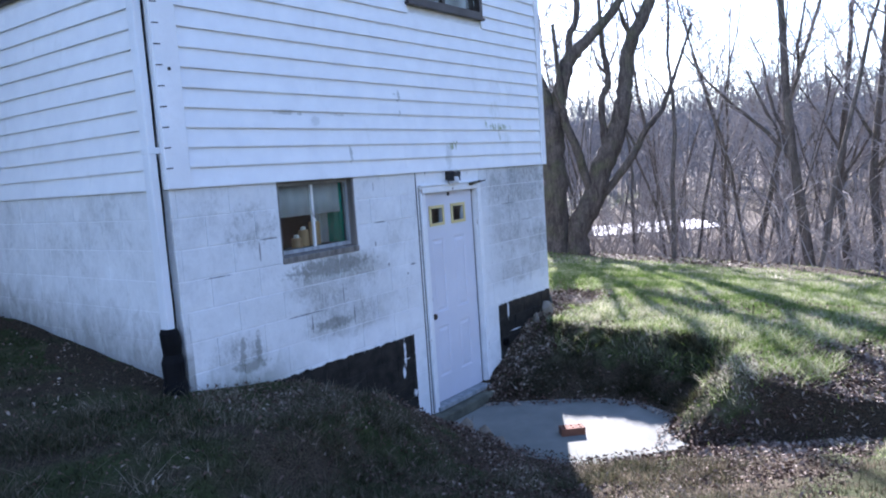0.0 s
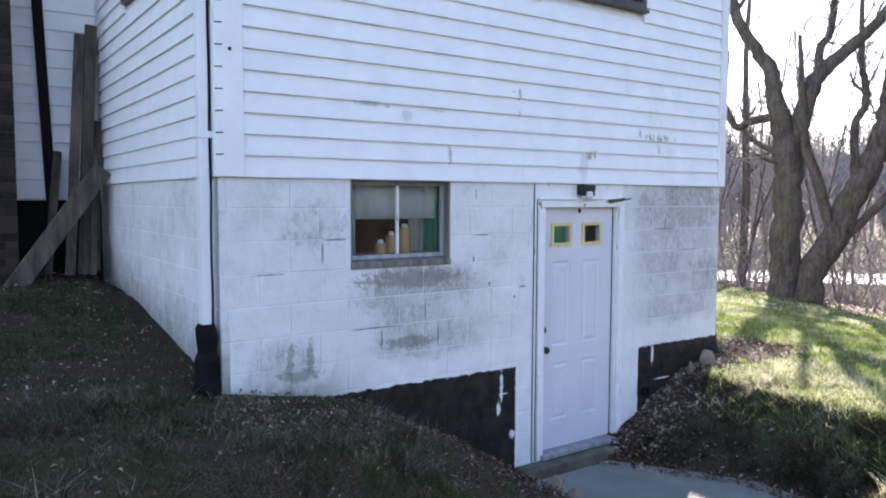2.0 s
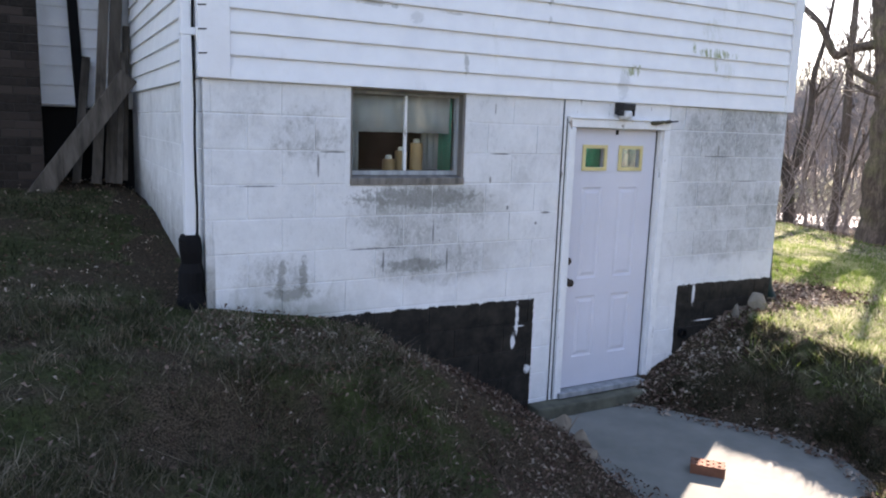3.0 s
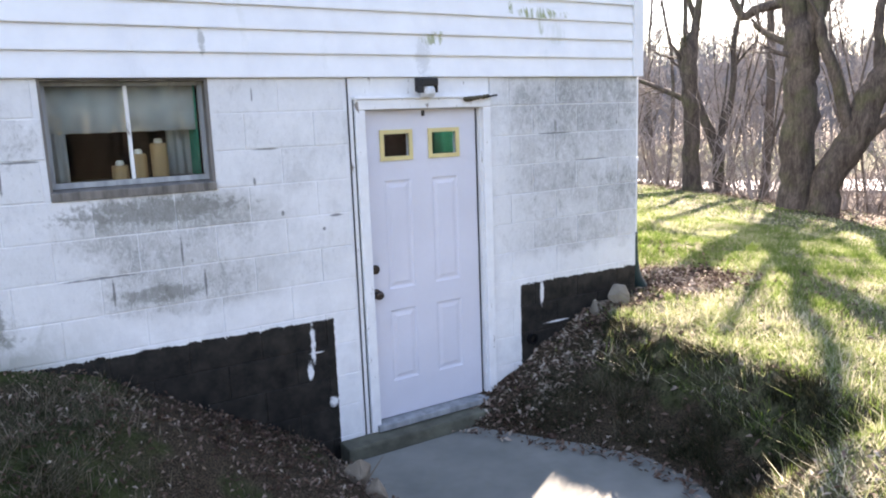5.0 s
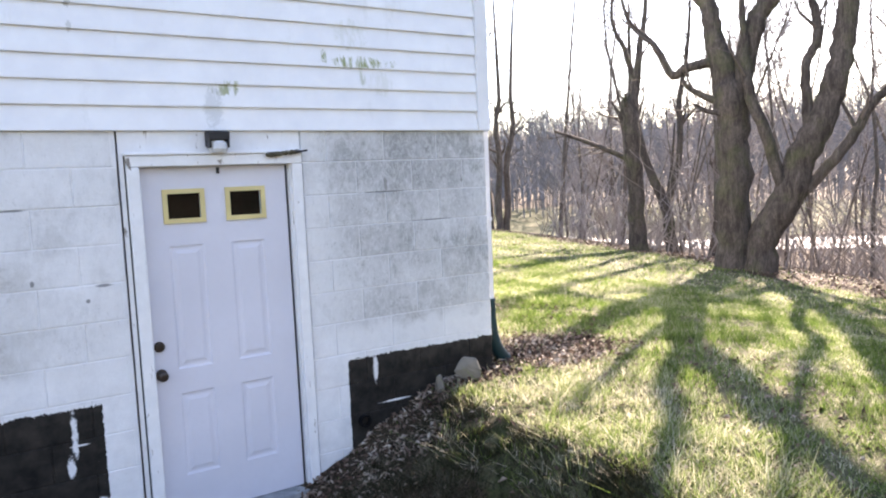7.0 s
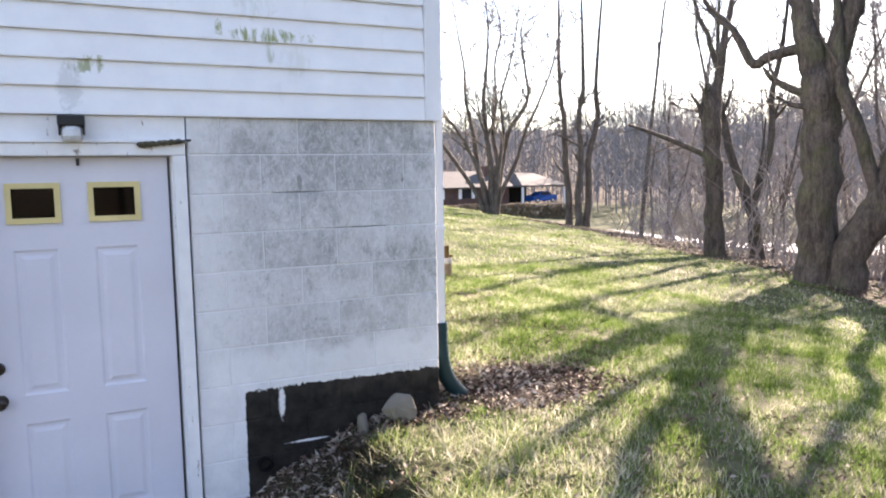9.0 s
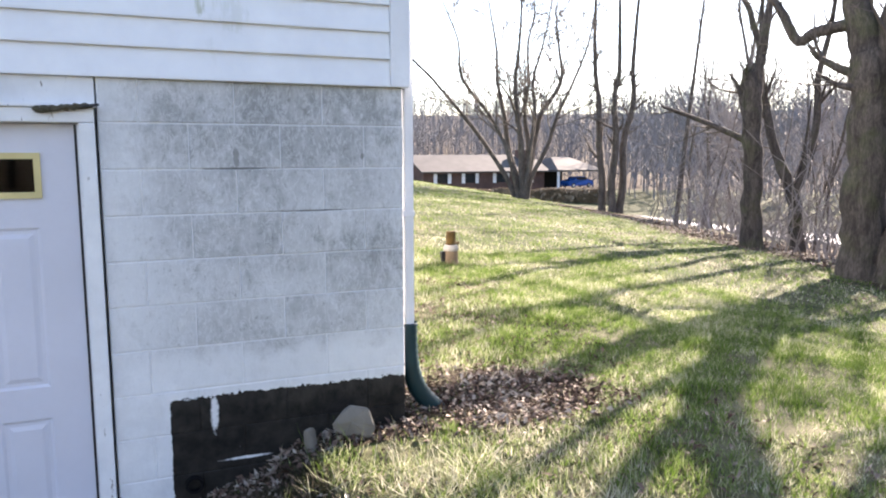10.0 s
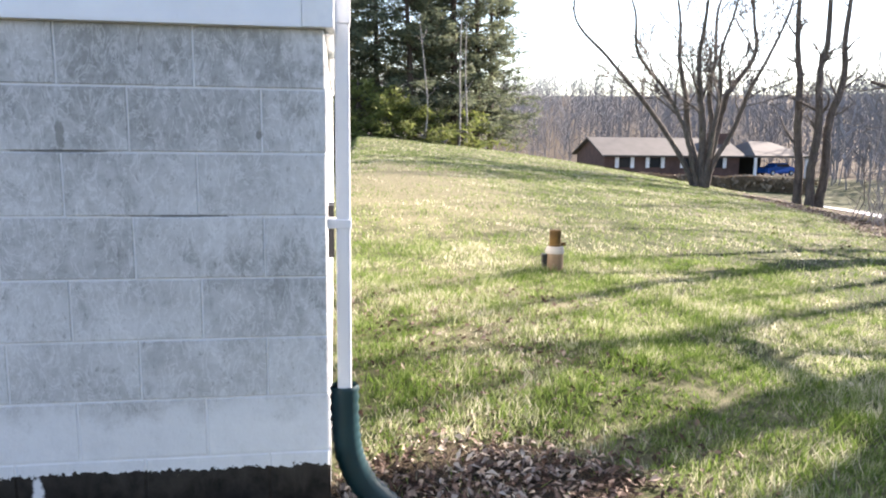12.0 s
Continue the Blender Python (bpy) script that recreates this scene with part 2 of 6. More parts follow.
def ground_mat():
    """Winter lawn: green and straw patches, bare soil where the mesh says so."""
    m = Mat("lawn_soil", 0.95, 0.0, 0.1)
    att = m.t.nodes.new("ShaderNodeAttribute")
    att.attribute_name = "soil"
    big, mid, fine, grit = m.noise(0.35, 4), m.noise(2.2, 5, 0.65), m.noise(28, 5, 0.75), m.noise(120, 3, 0.7)
    green = m.mix(m.ramp(fine, (0.35, 0.0), (0.68, 1.0)), (0.018, 0.027, 0.008), (0.058, 0.074, 0.024))
    straw = m.mix(m.ramp(grit, (0.35, 0.0), (0.7, 1.0)), (0.12, 0.105, 0.062), (0.31, 0.28, 0.19))
    fac = m.math("ADD", m.math("MULTIPLY", big, 0.55), m.math("MULTIPLY", mid, 0.55))
    fac = m.math("ADD", fac, m.math("MULTIPLY", m.math("SUBTRACT", m.noise(9, 4, 0.7), 0.5), 0.55))
    dry = m.t.nodes.new("ShaderNodeAttribute")
    dry.attribute_name = "dry"
    fac = m.math("ADD", fac, m.math("MULTIPLY", dry.outputs["Fac"], 0.45))
    col = m.mix(m.ramp(fac, (0.50, 0.05), (0.72, 0.7)), green, straw)
    soil = m.mix(m.ramp(fine, (0.35, 0.0), (0.7, 1.0)), (0.010, 0.008, 0.0055), (0.040, 0.032, 0.021))
    litter = m.mix(m.ramp(grit, (0.42, 0.0), (0.6, 1.0)), soil, (0.105, 0.078, 0.052))
    s = m.math("ADD", att.outputs["Fac"], m.math("MULTIPLY", m.math("SUBTRACT", mid, 0.5), 0.9))
    col = m.mix(m.ramp(s, (0.40, 0.0), (0.62, 1.0)), col, litter)
    return m.colour(col).bump(m.math("ADD", fine, m.math("MULTIPLY", grit, 0.5)), 0.8, 0.03).m


def blades_mat(name, *stops, thin=0.0):
    m = Mat(name, 0.75, 0.0, 0.2)
    m.put(m.b, "Transmission Weight", 0.0)
    patch = m.noise(1.1, 4, 0.65)
    clump = m.noise(7.5, 4, 0.7)
    f = m.math("ADD", m.math("MULTIPLY", m.island, 0.55), m.math("SUBTRACT", m.math("MULTIPLY", patch, 1.35), 0.93))
    f = m.math("ADD", f, m.math("MULTIPLY", clump, 1.0))
    c = m.ramp(f, *stops)
    m.colour(c)
    if thin:      # light also passes through a thin blade
        tr = m.t.nodes.new("ShaderNodeBsdfTranslucent")
        mx = m.t.nodes.new("ShaderNodeMixShader")
        m.put(tr, "Color", c)
        mx.inputs[0].default_value = thin
        m.t.links.new(m.b.outputs[0], mx.inputs[1])
        m.t.links.new(tr.outputs[0], mx.inputs[2])
        out = next(n for n in m.t.nodes if n.type == "OUTPUT_MATERIAL")
        m.t.links.new(mx.outputs[0], out.inputs["Surface"])
    return m.m


def bark(name, dark, light, moss=0.0, stretch=0.25):
    m = Mat(name, 0.95, 0.0, 0.1)
    v = m.scaled(1, 1, stretch)
    a, b = m.noise(9, 6, 0.7, v, 0.6), m.noise(45, 4, 0.7, v)
    col = m.mix(m.ramp(a, (0.35, 0.0), (0.65, 1.0)), dark, light)
    col = m.mix(m.math("MULTIPLY", m.ramp(b, (0.4, 1.0), (0.6, 0.0)), 0.5), col, tuple(c * 0.5 for c in dark))
    if moss:
        col = m.mix(m.math("MULTIPLY", m.ramp(m.noise(2.2, 4), (0.5, 0.0), (0.68, 1.0)), moss), col, (0.10, 0.13, 0.04))
    return m.colour(col).bump(m.math("ADD", a, m.math("MULTIPLY", b, 0.4)), 0.9, 0.04).m


def peeling_paint(name, c):
    """White paint, flaked off to grey-brown wood in upright chips."""
    m = Mat(name, 0.6, 0.0, 0.3)
    mid, chip, fine = m.noise(9, 4), m.noise(26, 5, 0.7, m.scaled(1, 1, 0.22), 0.4), m.noise(90, 3)
    col = m.mix(m.ramp(mid, (0.3, 0.0), (0.7, 1.0)), tuple(v * 0.88 for v in c), c)
    bare = m.ramp(m.math("ADD", m.math("MULTIPLY", chip, 0.7), m.math("MULTIPLY", mid, 0.3)), (0.605, 0.0), (0.635, 1.0))
    col = m.mix(m.math("MULTIPLY", bare, 0.85), col, (0.17, 0.135, 0.105))
    return m.colour(col).bump(m.math("SUBTRACT", fine, bare), 0.35, 0.003).m


def wood(name, dark, light):
    m = Mat(name, 0.85, 0.0, 0.2)
    g = m.noise(14, 5, 0.65, m.scaled(1, 1, 0.12), 0.4)
    col = m.mix(m.ramp(g, (0.35, 0.0), (0.65, 1.0)), dark, light)
    col = m.mix(m.math("MULTIPLY", m.rand(), 0.4), col, tuple(c * 0.6 for c in dark))
    return m.colour(col).bump(g, 0.3, 0.004).m


def brick_mat(name, *stops):
    m = Mat(name, 0.9, 0.0, 0.2)
    col = m.ramp(m.rand(), *stops)
    n = m.noise(35, 5, 0.7)
    col = m.mix(m.math("MULTIPLY", m.ramp(n, (0.35, 0.0), (0.7, 1.0)), 0.5), col, (0.05, 0.04, 0.035))
    return m.colour(col).bump(n, 0.5, 0.006).m


def glass_mat(name, tint=(0.9, 0.95, 0.93)):
    m = Mat(name, 0.02, 0.0, 0.5)
    m.put(m.b, "Transmission Weight", 1.0)
    m.put(m.b, "IOR", 1.33)
    n = m.noise(6, 4)
    m.put(m.b, "Roughness", m.ramp(n, (0.4, 0.01), (0.8, 0.06)))
    return m.colour(tint).m


def concrete_mat():
    m = Mat("concrete", 0.9, 0.0, 0.2)
    a, b, c = m.noise(1.6, 4), m.noise(12, 5, 0.7), m.noise(130, 3)
    col = m.mix(m.ramp(a, (0.3, 0.0), (0.7, 1.0)), (0.135, 0.145, 0.132), (0.235, 0.237, 0.215))
    col = m.mix(m.math("MULTIPLY", m.ramp(b, (0.5, 0.0), (0.75, 1.0)), 0.5), col, (0.15, 0.16, 0.13))
    return m.colour(col).bump(c, 0.25, 0.004).m


def curtain_mat(name, c):
    m = Mat(name, 0.9, 0.0, 0.1)
    n = m.noise(18, 4, 0.6)
    m.put(m.b, "Alpha", 1.0)
    return m.colour(m.mix(n, tuple(v * 0.7 for v in c), c)).m


BLOCK, JOINT, SIDING = block_paint(), block_paint(False), siding_paint()
MORTAR = simple("chimney_mortar", (0.040, 0.036, 0.033), 0.95, 0, 0.3, 20)
TRIM = simple("white_trim_paint", (0.79, 0.80, 0.82), 0.5, 0, 0.12, 8, 0.06)
OLDTRIM = peeling_paint("peeling_trim_paint", (0.79, 0.80, 0.81))
DOORPAINT = simple("door_paint", (0.62, 0.625, 0.69), 0.45, 0, 0.08, 6, 0.05)
YELLOW = simple("yellowed_frame", (0.66, 0.55, 0.26), 0.55, 0, 0.15, 20)
BLACKMETAL = simple("black_metal", (0.02, 0.02, 0.022), 0.45, 0.2, 0.3, 20)
BRONZE = simple("dark_bronze", (0.06, 0.05, 0.045), 0.35, 0.8, 0.3, 30)
CLEAR = simple("cloudy_plastic", (0.6, 0.62, 0.64), 0.3, 0, 0.15, 20)
GREYWOOD = wood("weathered_wood", (0.10, 0.095, 0.085), (0.26, 0.24, 0.22))
BOARDWOOD = wood("old_board_wood", (0.05, 0.042, 0.035), (0.145, 0.125, 0.105))
SASH = wood("window_sash_wood", (0.22, 0.24, 0.25), (0.42, 0.44, 0.45))
ROTTEN = simple("rotten_wood", (0.10, 0.09, 0.06), 0.95, 0, 0.6, 40, 0.8)
CONCRETE = concrete_mat()
DAMP = simple("damp_mossy_concrete", (0.115, 0.115, 0.085), 0.95, 0, 0.5, 30, 0.5)
PALESTONE = simple("pale_stone", (0.20, 0.18, 0.15), 0.9, 0, 0.35, 18, 0.4)
# near-black base colour holds the shade below the wing
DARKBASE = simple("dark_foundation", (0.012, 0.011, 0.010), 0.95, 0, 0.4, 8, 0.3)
STONE = simple("field_stone", (0.22, 0.18, 0.135), 0.9, 0, 0.4, 18, 0.5)
GREENPIPE = simple("green_plastic", (0.006, 0.034, 0.042), 0.45, 0, 0.3, 15, 0.1)
BLACKPIPE = simple("black_plastic", (0.005, 0.005, 0.006), 0.75, 0, 0.3, 15, 0.1, 0.15)
WHITEMETAL = simple("white_downspout_metal", (0.74, 0.76, 0.79), 0.4, 0, 0.1, 8, 0.04)
GLASS = glass_mat("window_glass")
LACE = curtain_mat("lace_curtain", (0.40, 0.43, 0.44))
TEAL = curtain_mat("teal_curtain", (0.03, 0.26, 0.19))
THINTEAL = blades_mat("thin_teal_cloth", (0.0, (0.05, 0.20, 0.17)), (1.0, (0.09, 0.28, 0.24)), thin=0.4)
CANDLE = simple("tan_wax", (0.40, 0.26, 0.13), 0.6, 0, 0.2, 20, 0.1)
WICKWHITE = simple("white_cap", (0.75, 0.73, 0.66), 0.6)
# near-black, so that the unlit rooms' darkness sits in the colour
DARKROOM = simple("unlit_black", (0.006, 0.007, 0.008), 0.9)
REDBRICK = simple("red_brick", (0.20, 0.085, 0.05), 0.9, 0, 0.4, 40, 0.5)
CHIMNEYBRICK = brick_mat("chimney_brick", (0.0, (0.010, 0.008, 0.007)), (0.55, (0.020, 0.015, 0.013)), (1.0, (0.048, 0.036, 0.031)))
RUST = simple("rusty_iron", (0.115, 0.068, 0.020), 0.85, 0.3, 0.5, 30, 0.4)
CASING = simple("well_casing_paint", (0.24, 0.17, 0.11), 0.8, 0, 0.4, 25, 0.3)
PALE = simple("pale_band", (0.36, 0.34, 0.31), 0.8, 0, 0.2, 30)
GROUND = ground_mat()
BLADES = blades_mat("grass_blades", (0.0, (0.030, 0.066, 0.010)), (0.34, (0.100, 0.165, 0.026)), (0.54, (0.192, 0.250, 0.082)), (0.71, (0.37, 0.365, 0.245)), (1.0, (0.66, 0.62, 0.50)), thin=0.4)
# olive and straw blades, darkened to carry the shade beside the house
TURF = blades_mat("shade_toned_turf", (0.0, (0.018, 0.024, 0.009)), (0.34, (0.052, 0.054, 0.025)), (0.55, (0.105, 0.092, 0.060)), (0.80, (0.24, 0.20, 0.145)), (1.0, (0.42, 0.37, 0.28)), thin=0.3)
# a near-black copy of the grass for deeper shade on bank and wall
BANKTURF = blades_mat("deep_shade_turf", (0.0, (0.010, 0.013, 0.005)), (0.40, (0.024, 0.027, 0.011)), (0.70, (0.055, 0.052, 0.028)), (1.0, (0.17, 0.145, 0.105)), thin=0.2)
HEDGE = blades_mat("winter_hedge", (0.0, (0.15, 0.115, 0.08)), (0.5, (0.27, 0.215, 0.155)), (1.0, (0.40, 0.33, 0.25)))
LEAVES = blades_mat("dead_leaves", (0.0, (0.022, 0.013, 0.010)), (0.36, (0.075, 0.042, 0.029)), (0.62, (0.185, 0.128, 0.098)), (0.92, (0.43, 0.37, 0.30)))
BARK = bark("grey_bark", (0.045, 0.039, 0.035), (0.14, 0.123, 0.110), 0.25)
BARK2 = bark("brown_bark", (0.07, 0.060, 0.053), (0.19, 0.166, 0.146), 0.12)
# twig colour paled to hold the hazy glare over the woods
TWIG = simple("twig_bark", (0.28, 0.255, 0.245), 0.95, 0, 0.3, 3, 0.0)
DARKTWIG = simple("dark_twig_bark", (0.115, 0.098, 0.085), 0.95, 0, 0.3, 3, 0.0)
# blue-grey bark: the distance haze is put into the colour
FARWOOD = simple("haze_toned_bark", (0.18, 0.177, 0.188), 0.95, 0, 0.35, 1, 0.0)
NEEDLES = blades_mat("pine_needles", (0.0, (0.050, 0.068, 0.048)), (0.5, (0.110, 0.132, 0.085)), (1.0, (0.23, 0.245, 0.15)), thin=0.4)
BRIGHTNEEDLES = blades_mat("shrub_needles", (0.0, (0.05, 0.075, 0.02)), (0.5, (0.13, 0.16, 0.045)), (1.0, (0.26, 0.28, 0.10)), thin=0.4)
PALEBARK = bark("pale_bark", (0.22, 0.21, 0.19), (0.42, 0.40, 0.37), 0.0)
PINEBARK = bark("pine_bark", (0.05, 0.04, 0.033), (0.13, 0.10, 0.08))
ASPHALT = simple("pale_road", (0.36, 0.36, 0.37), 0.75, 0, 0.15, 2, 0.1)
FARBRICK = simple("far_house_brick", (0.11, 0.065, 0.055), 0.9, 0, 0.3, 6)
FARROOF = simple("far_house_shingles", (0.088, 0.080, 0.073), 0.85, 0, 0.2, 4)
CARBLUE = simple("blue_car_paint", (0.015, 0.09, 0.36), 0.2, 0.2, 0.1, 3, 0.0)
DARKGLASS = simple("dark_glass", (0.02, 0.025, 0.03), 0.1)
RUBBER = simple("rubber", (0.015, 0.015, 0.015), 0.9)
SHINGLE = simple("roof_shingles", (0.09, 0.085, 0.085), 0.9, 0, 0.3, 20, 0.4)


# ---- builders ----
def mesh_object(name, verts, faces, material, smooth=False):
    me = bpy.data.meshes.new(name)
    me.from_pydata(verts, [], faces)
    me.materials.append(material)
    if smooth:
        me.polygons.foreach_set("use_smooth", [True] * len(me.polygons))
    me.update()
    return new(name, me)


def part(name, bm, material, parent=None, label=""):
    """Links a bmesh as one mesh object under a thing or a part."""
    me = bpy.data.meshes.new(name)
    bmesh.ops.recalc_face_normals(bm, faces=bm.faces)
    bm.to_mesh(me)
    bm.free()
    me.materials.append(material)
    ob = new(name, me)
    ob.parent = parent
    return tagged(ob, label=label)


def empty(name, m, label, category, group="", kind=""):
    e = new(name)
    e.empty_display_size = 0.1
    e.matrix_basis = m
    return tagged(e, label, category, group, kind)


def box(x0, x1, y0, y1, z0, z1, bevel=0.0, bm=None):
    bm = bm or bmesh.new()
    got = bmesh.ops.create_cube(bm, size=1.0, matrix=Matrix.LocRotScale(((x0 + x1) / 2, (y0 + y1) / 2, (z0 + z1) / 2), None, (x1 - x0, y1 - y0, z1 - z0)))
    if bevel:
        edges = list({e for v in got["verts"] for e in v.link_edges})
        bmesh.ops.bevel(bm, geom=edges, offset=bevel, segments=2, affect="EDGES", profile=0.6)
    return bm


def cylinder(r0, r1, h, sides=20, m=Matrix(), bm=None):
    bm = bm or bmesh.new()
    bmesh.ops.create_cone(bm, cap_ends=True, segments=sides, radius1=r0, radius2=r1, depth=h, matrix=m)
    return bm


def lathe(profile, sides=24, m=Matrix()):
    """A turned shape from (radius, height) pairs."""
    bm = bmesh.new()
    rings = [[bm.verts.new(m @ Vector((r * math.cos(2 * math.pi * i / sides), r * math.sin(2 * math.pi * i / sides), z))) for i in range(sides)] for r, z in profile]
    for a, b in zip(rings, rings[1:]):
        for i in range(sides):
            bm.faces.new((a[i], a[(i + 1) % sides], b[(i + 1) % sides], b[i]))
    bm.faces.new(rings[0][::-1])
    bm.faces.new(rings[-1])
    return bm


def plank_between(a, b, width, thick, up=(0, 1, 0), bevel=0.004):
    """A board from a to b, its broad face towards up."""
    a, b = Vector(a), Vector(b)
    z = (b - a).normalized()
    x = Vector(up).cross(z).normalized()
    y = z.cross(x)
    m = Matrix((x, y, z)).transposed().to_4x4()
    m.translation = (a + b) / 2
    bm = box(-width / 2, width / 2, -thick / 2, thick / 2, -(b - a).length / 2, (b - a).length / 2, bevel)
    bmesh.ops.transform(bm, matrix=m, verts=bm.verts)
    return bm


def stone(r, seed, squash=(1, 1, 1), rough=0.35):
    """An angular field stone: the hull of scattered points, its edges worn."""
    rng = random.Random(seed)
    bm = bmesh.new()
    for _ in range(13):
        v = Vector((rng.gauss(0, 1), rng.gauss(0, 1), rng.gauss(0, 1))).normalized() * rng.uniform(1 - rough * 0.5, 1.05)
        bm.verts.new((v.x * squash[0] * r, v.y * squash[1] * r, v.z * squash[2] * r))
    bmesh.ops.convex_hull(bm, input=bm.verts)
    bmesh.ops.bevel(bm, geom=list(bm.edges), offset=r * 0.10, segments=2, affect="EDGES", profile=0.6)
    for v in bm.verts:
        v.co += Vector((noise.noise(v.co * 30), noise.noise(v.co * 30 + Vector((9, 0, 0))), noise.noise(v.co * 30 + Vector((0, 9, 0))))) * r * 0.05
    return bm


class Tubes:
    """Gathers many tapered tubes into one mesh."""

    def __init__(self):
        self.v, self.f = [], []

    def add(self, pts, radii, sides):
        base = len(self.v)
        n = len(pts)
        for i, (p, r) in enumerate(zip(pts, radii)):
            d = (pts[min(i + 1, n - 1)] - pts[max(i - 1, 0)])
            d = d.normalized() if d.length > 1e-9 else Vector((0, 0, 1))
            s = d.cross(Vector((0.31, 0.77, 0.2))).normalized()
            u = d.cross(s)
            for k in range(sides):
                a = 2 * math.pi * k / sides
                self.v.append(p + (s * math.cos(a) + u * math.sin(a)) * r)
        for i in range(n - 1):
            for k in range(sides):
                a, b = base + i * sides + k, base + i * sides + (k + 1) % sides
                self.f.append((a, b, b + sides, a + sides))

    def object(self, name, material, parent=None, smooth=True):
        ob = mesh_object(name, [tuple(v) for v in self.v], self.f, material, smooth)
        ob.parent = parent
        return ob


def branch(rng, start, way, length, r0, r1, segs, wander, lift=0.0):
    """A crooked line of points with its radii."""
    pts, rad, p, d = [start.copy()], [r0], start.copy(), way.normalized()
    for i in range(segs):
        d = (d + Vector((rng.gauss(0, wander), rng.gauss(0, wander), rng.gauss(0, wander) + lift))).normalized()
        p = p + d * (length / segs)
        pts.append(p.copy())
        rad.append(r0 + (r1 - r0) * (i + 1) / segs)
    return pts, rad


def side_way(rng, d, spread):
    """A way that leaves d by about spread radians."""
    s = d.cross(Vector((rng.gauss(0, 1), rng.gauss(0, 1), rng.gauss(0, 1)))).normalized()
    return (d * math.cos(spread) + s * math.sin(spread)).normalized()


def ramify(rng, trunk, crown, pts, rad, depth, count, reach, spread=0.7, lift=0.05, lowest=0.3, least=0.006):
    """Grows branches and twigs from a line of points."""
    for _ in range(count):
        k = rng.uniform(lowest, 0.98) * (len(pts) - 1)
        i = int(k)
        p = pts[i].lerp(pts[i + 1], k - i)
        d = (pts[i + 1] - pts[i]).normalized()
        r = (rad[i] + (rad[i + 1] - rad[i]) * (k - i)) * rng.uniform(0.35, 0.6)
        r = max(r, least)
        ln = reach * rng.uniform(0.5, 1.15) * (1.1 - 0.5 * k / (len(pts) - 1))
        bp, br = branch(rng, p, side_way(rng, d, spread * rng.uniform(0.6, 1.3)), ln, r, max(least * 0.6, r * 0.3), 4 if depth > 1 else 3, 0.16, lift)
        big = r > 0.045
        (trunk if big else crown).add(bp, br, 5 if big else 3)
        if depth > 1:
            ramify(rng, trunk, crown, bp, br, depth - 1, max(2, int(count * 0.6)), reach * 0.5, spread, lift, 0.2, least)


# ---- the ground ----
X0, X1, WING = -2.60, 2.312, 3.50      # the house's front corners, and the wing's wall
DEEP = 9.0


def step(a, b, v):
    t = np.clip((v - a) / (b - a), 0, 1)
    return t * t * (3 - 2 * t)


def hump(x, y, s, seed):
    """Cheap rolling unevenness."""
    return (np.sin(x * s + seed) * np.cos(y * s * 1.13 + seed * 2.1) + 0.5 * np.sin(x * s * 2.3 + y * s * 1.7 + seed) * np.cos(y * s * 2.1 - x * s * 0.6)) / 1.5


def pit_sides(x, y):
    """How far the banks of the sunken doorway rise above its floor."""
    xr = np.clip(0.45 - 0.62 * y, 0.3, 1.15) - 0.5 * np.clip(-1.5 - y, 0, 0.5)
    u = np.maximum(0, x - xr)
    near = np.clip(-y, 0, 1)
    wide, high = 1.80 - xr, 0.64 - 0.04 * near      # the bank's foot to its rim, and its height
    right = np.where(u < wide, high * (u / wide) ** (1 + 0.3 * near), high + 0.8 * (u - wide))
    v = np.maximum(0, -0.36 - x)
    s = step(-1.45, -0.65, y)
    left = (0.02 + 0.08 * s) * step(0, 0.09, v) + (0.31 + 0.27 * s) * v
    f = np.maximum(0, -1.90 - y)
    front = 1.25 * f * step(0.25, 1.1, x)
    c = np.maximum(0, (-x - y - 1.93) / 1.41)
    corner = 0.02 * step(0, 0.1, c) + 0.30 * c
    return np.maximum(np.maximum(left, right), np.maximum(front, corner))


def lawn(x, y):
    east = 0.5 * ((x - 4) + np.sqrt((x - 4) ** 2 + 1.0))
    steep = 0.5 * ((x - 13) + np.sqrt((x - 13) ** 2 + 1.0))
    z = 0.50 + 0.045 * np.clip(y, -12, 44) - 0.108 * np.minimum(east, 30) - 0.048 * np.minimum(steep, 21)
    west = 0.93 + np.where(y > 0, 0.12 * np.minimum(y, 12), 0.07 * np.maximum(y, -14)) + 0.06 * np.clip(-2.6 - x, 0, 10)
    w = step(-2.7, 0.2, x)
    near = np.hypot(x, y)
    z = w * z + (1 - w) * np.where(y > 9, np.maximum(west - 0.03 * (y - 9), z), west)
    # valley floor with the road, then the wooded hill beyond
    far = step(36, 57, near) * step(5, 25, x)
    z = z * (1 - far) - 2.45 * far
    z = z - 0.0004 * np.clip(y - 12, 0, 32) ** 2 * step(-2, 3, x)
    ahead = step(0.0, 0.35, (0.77 * x + 0.64 * y) / np.maximum(near, 1))
    z = z + (31 * step(102, 500, near) + 10 * step(480, 900, near)) * ahead
    # the slope that drops away behind the trees on the east
    drop = step(13, 32, x - 0.45 * y) * (1 - step(60, 95, near))
    return z - 1.3 * drop


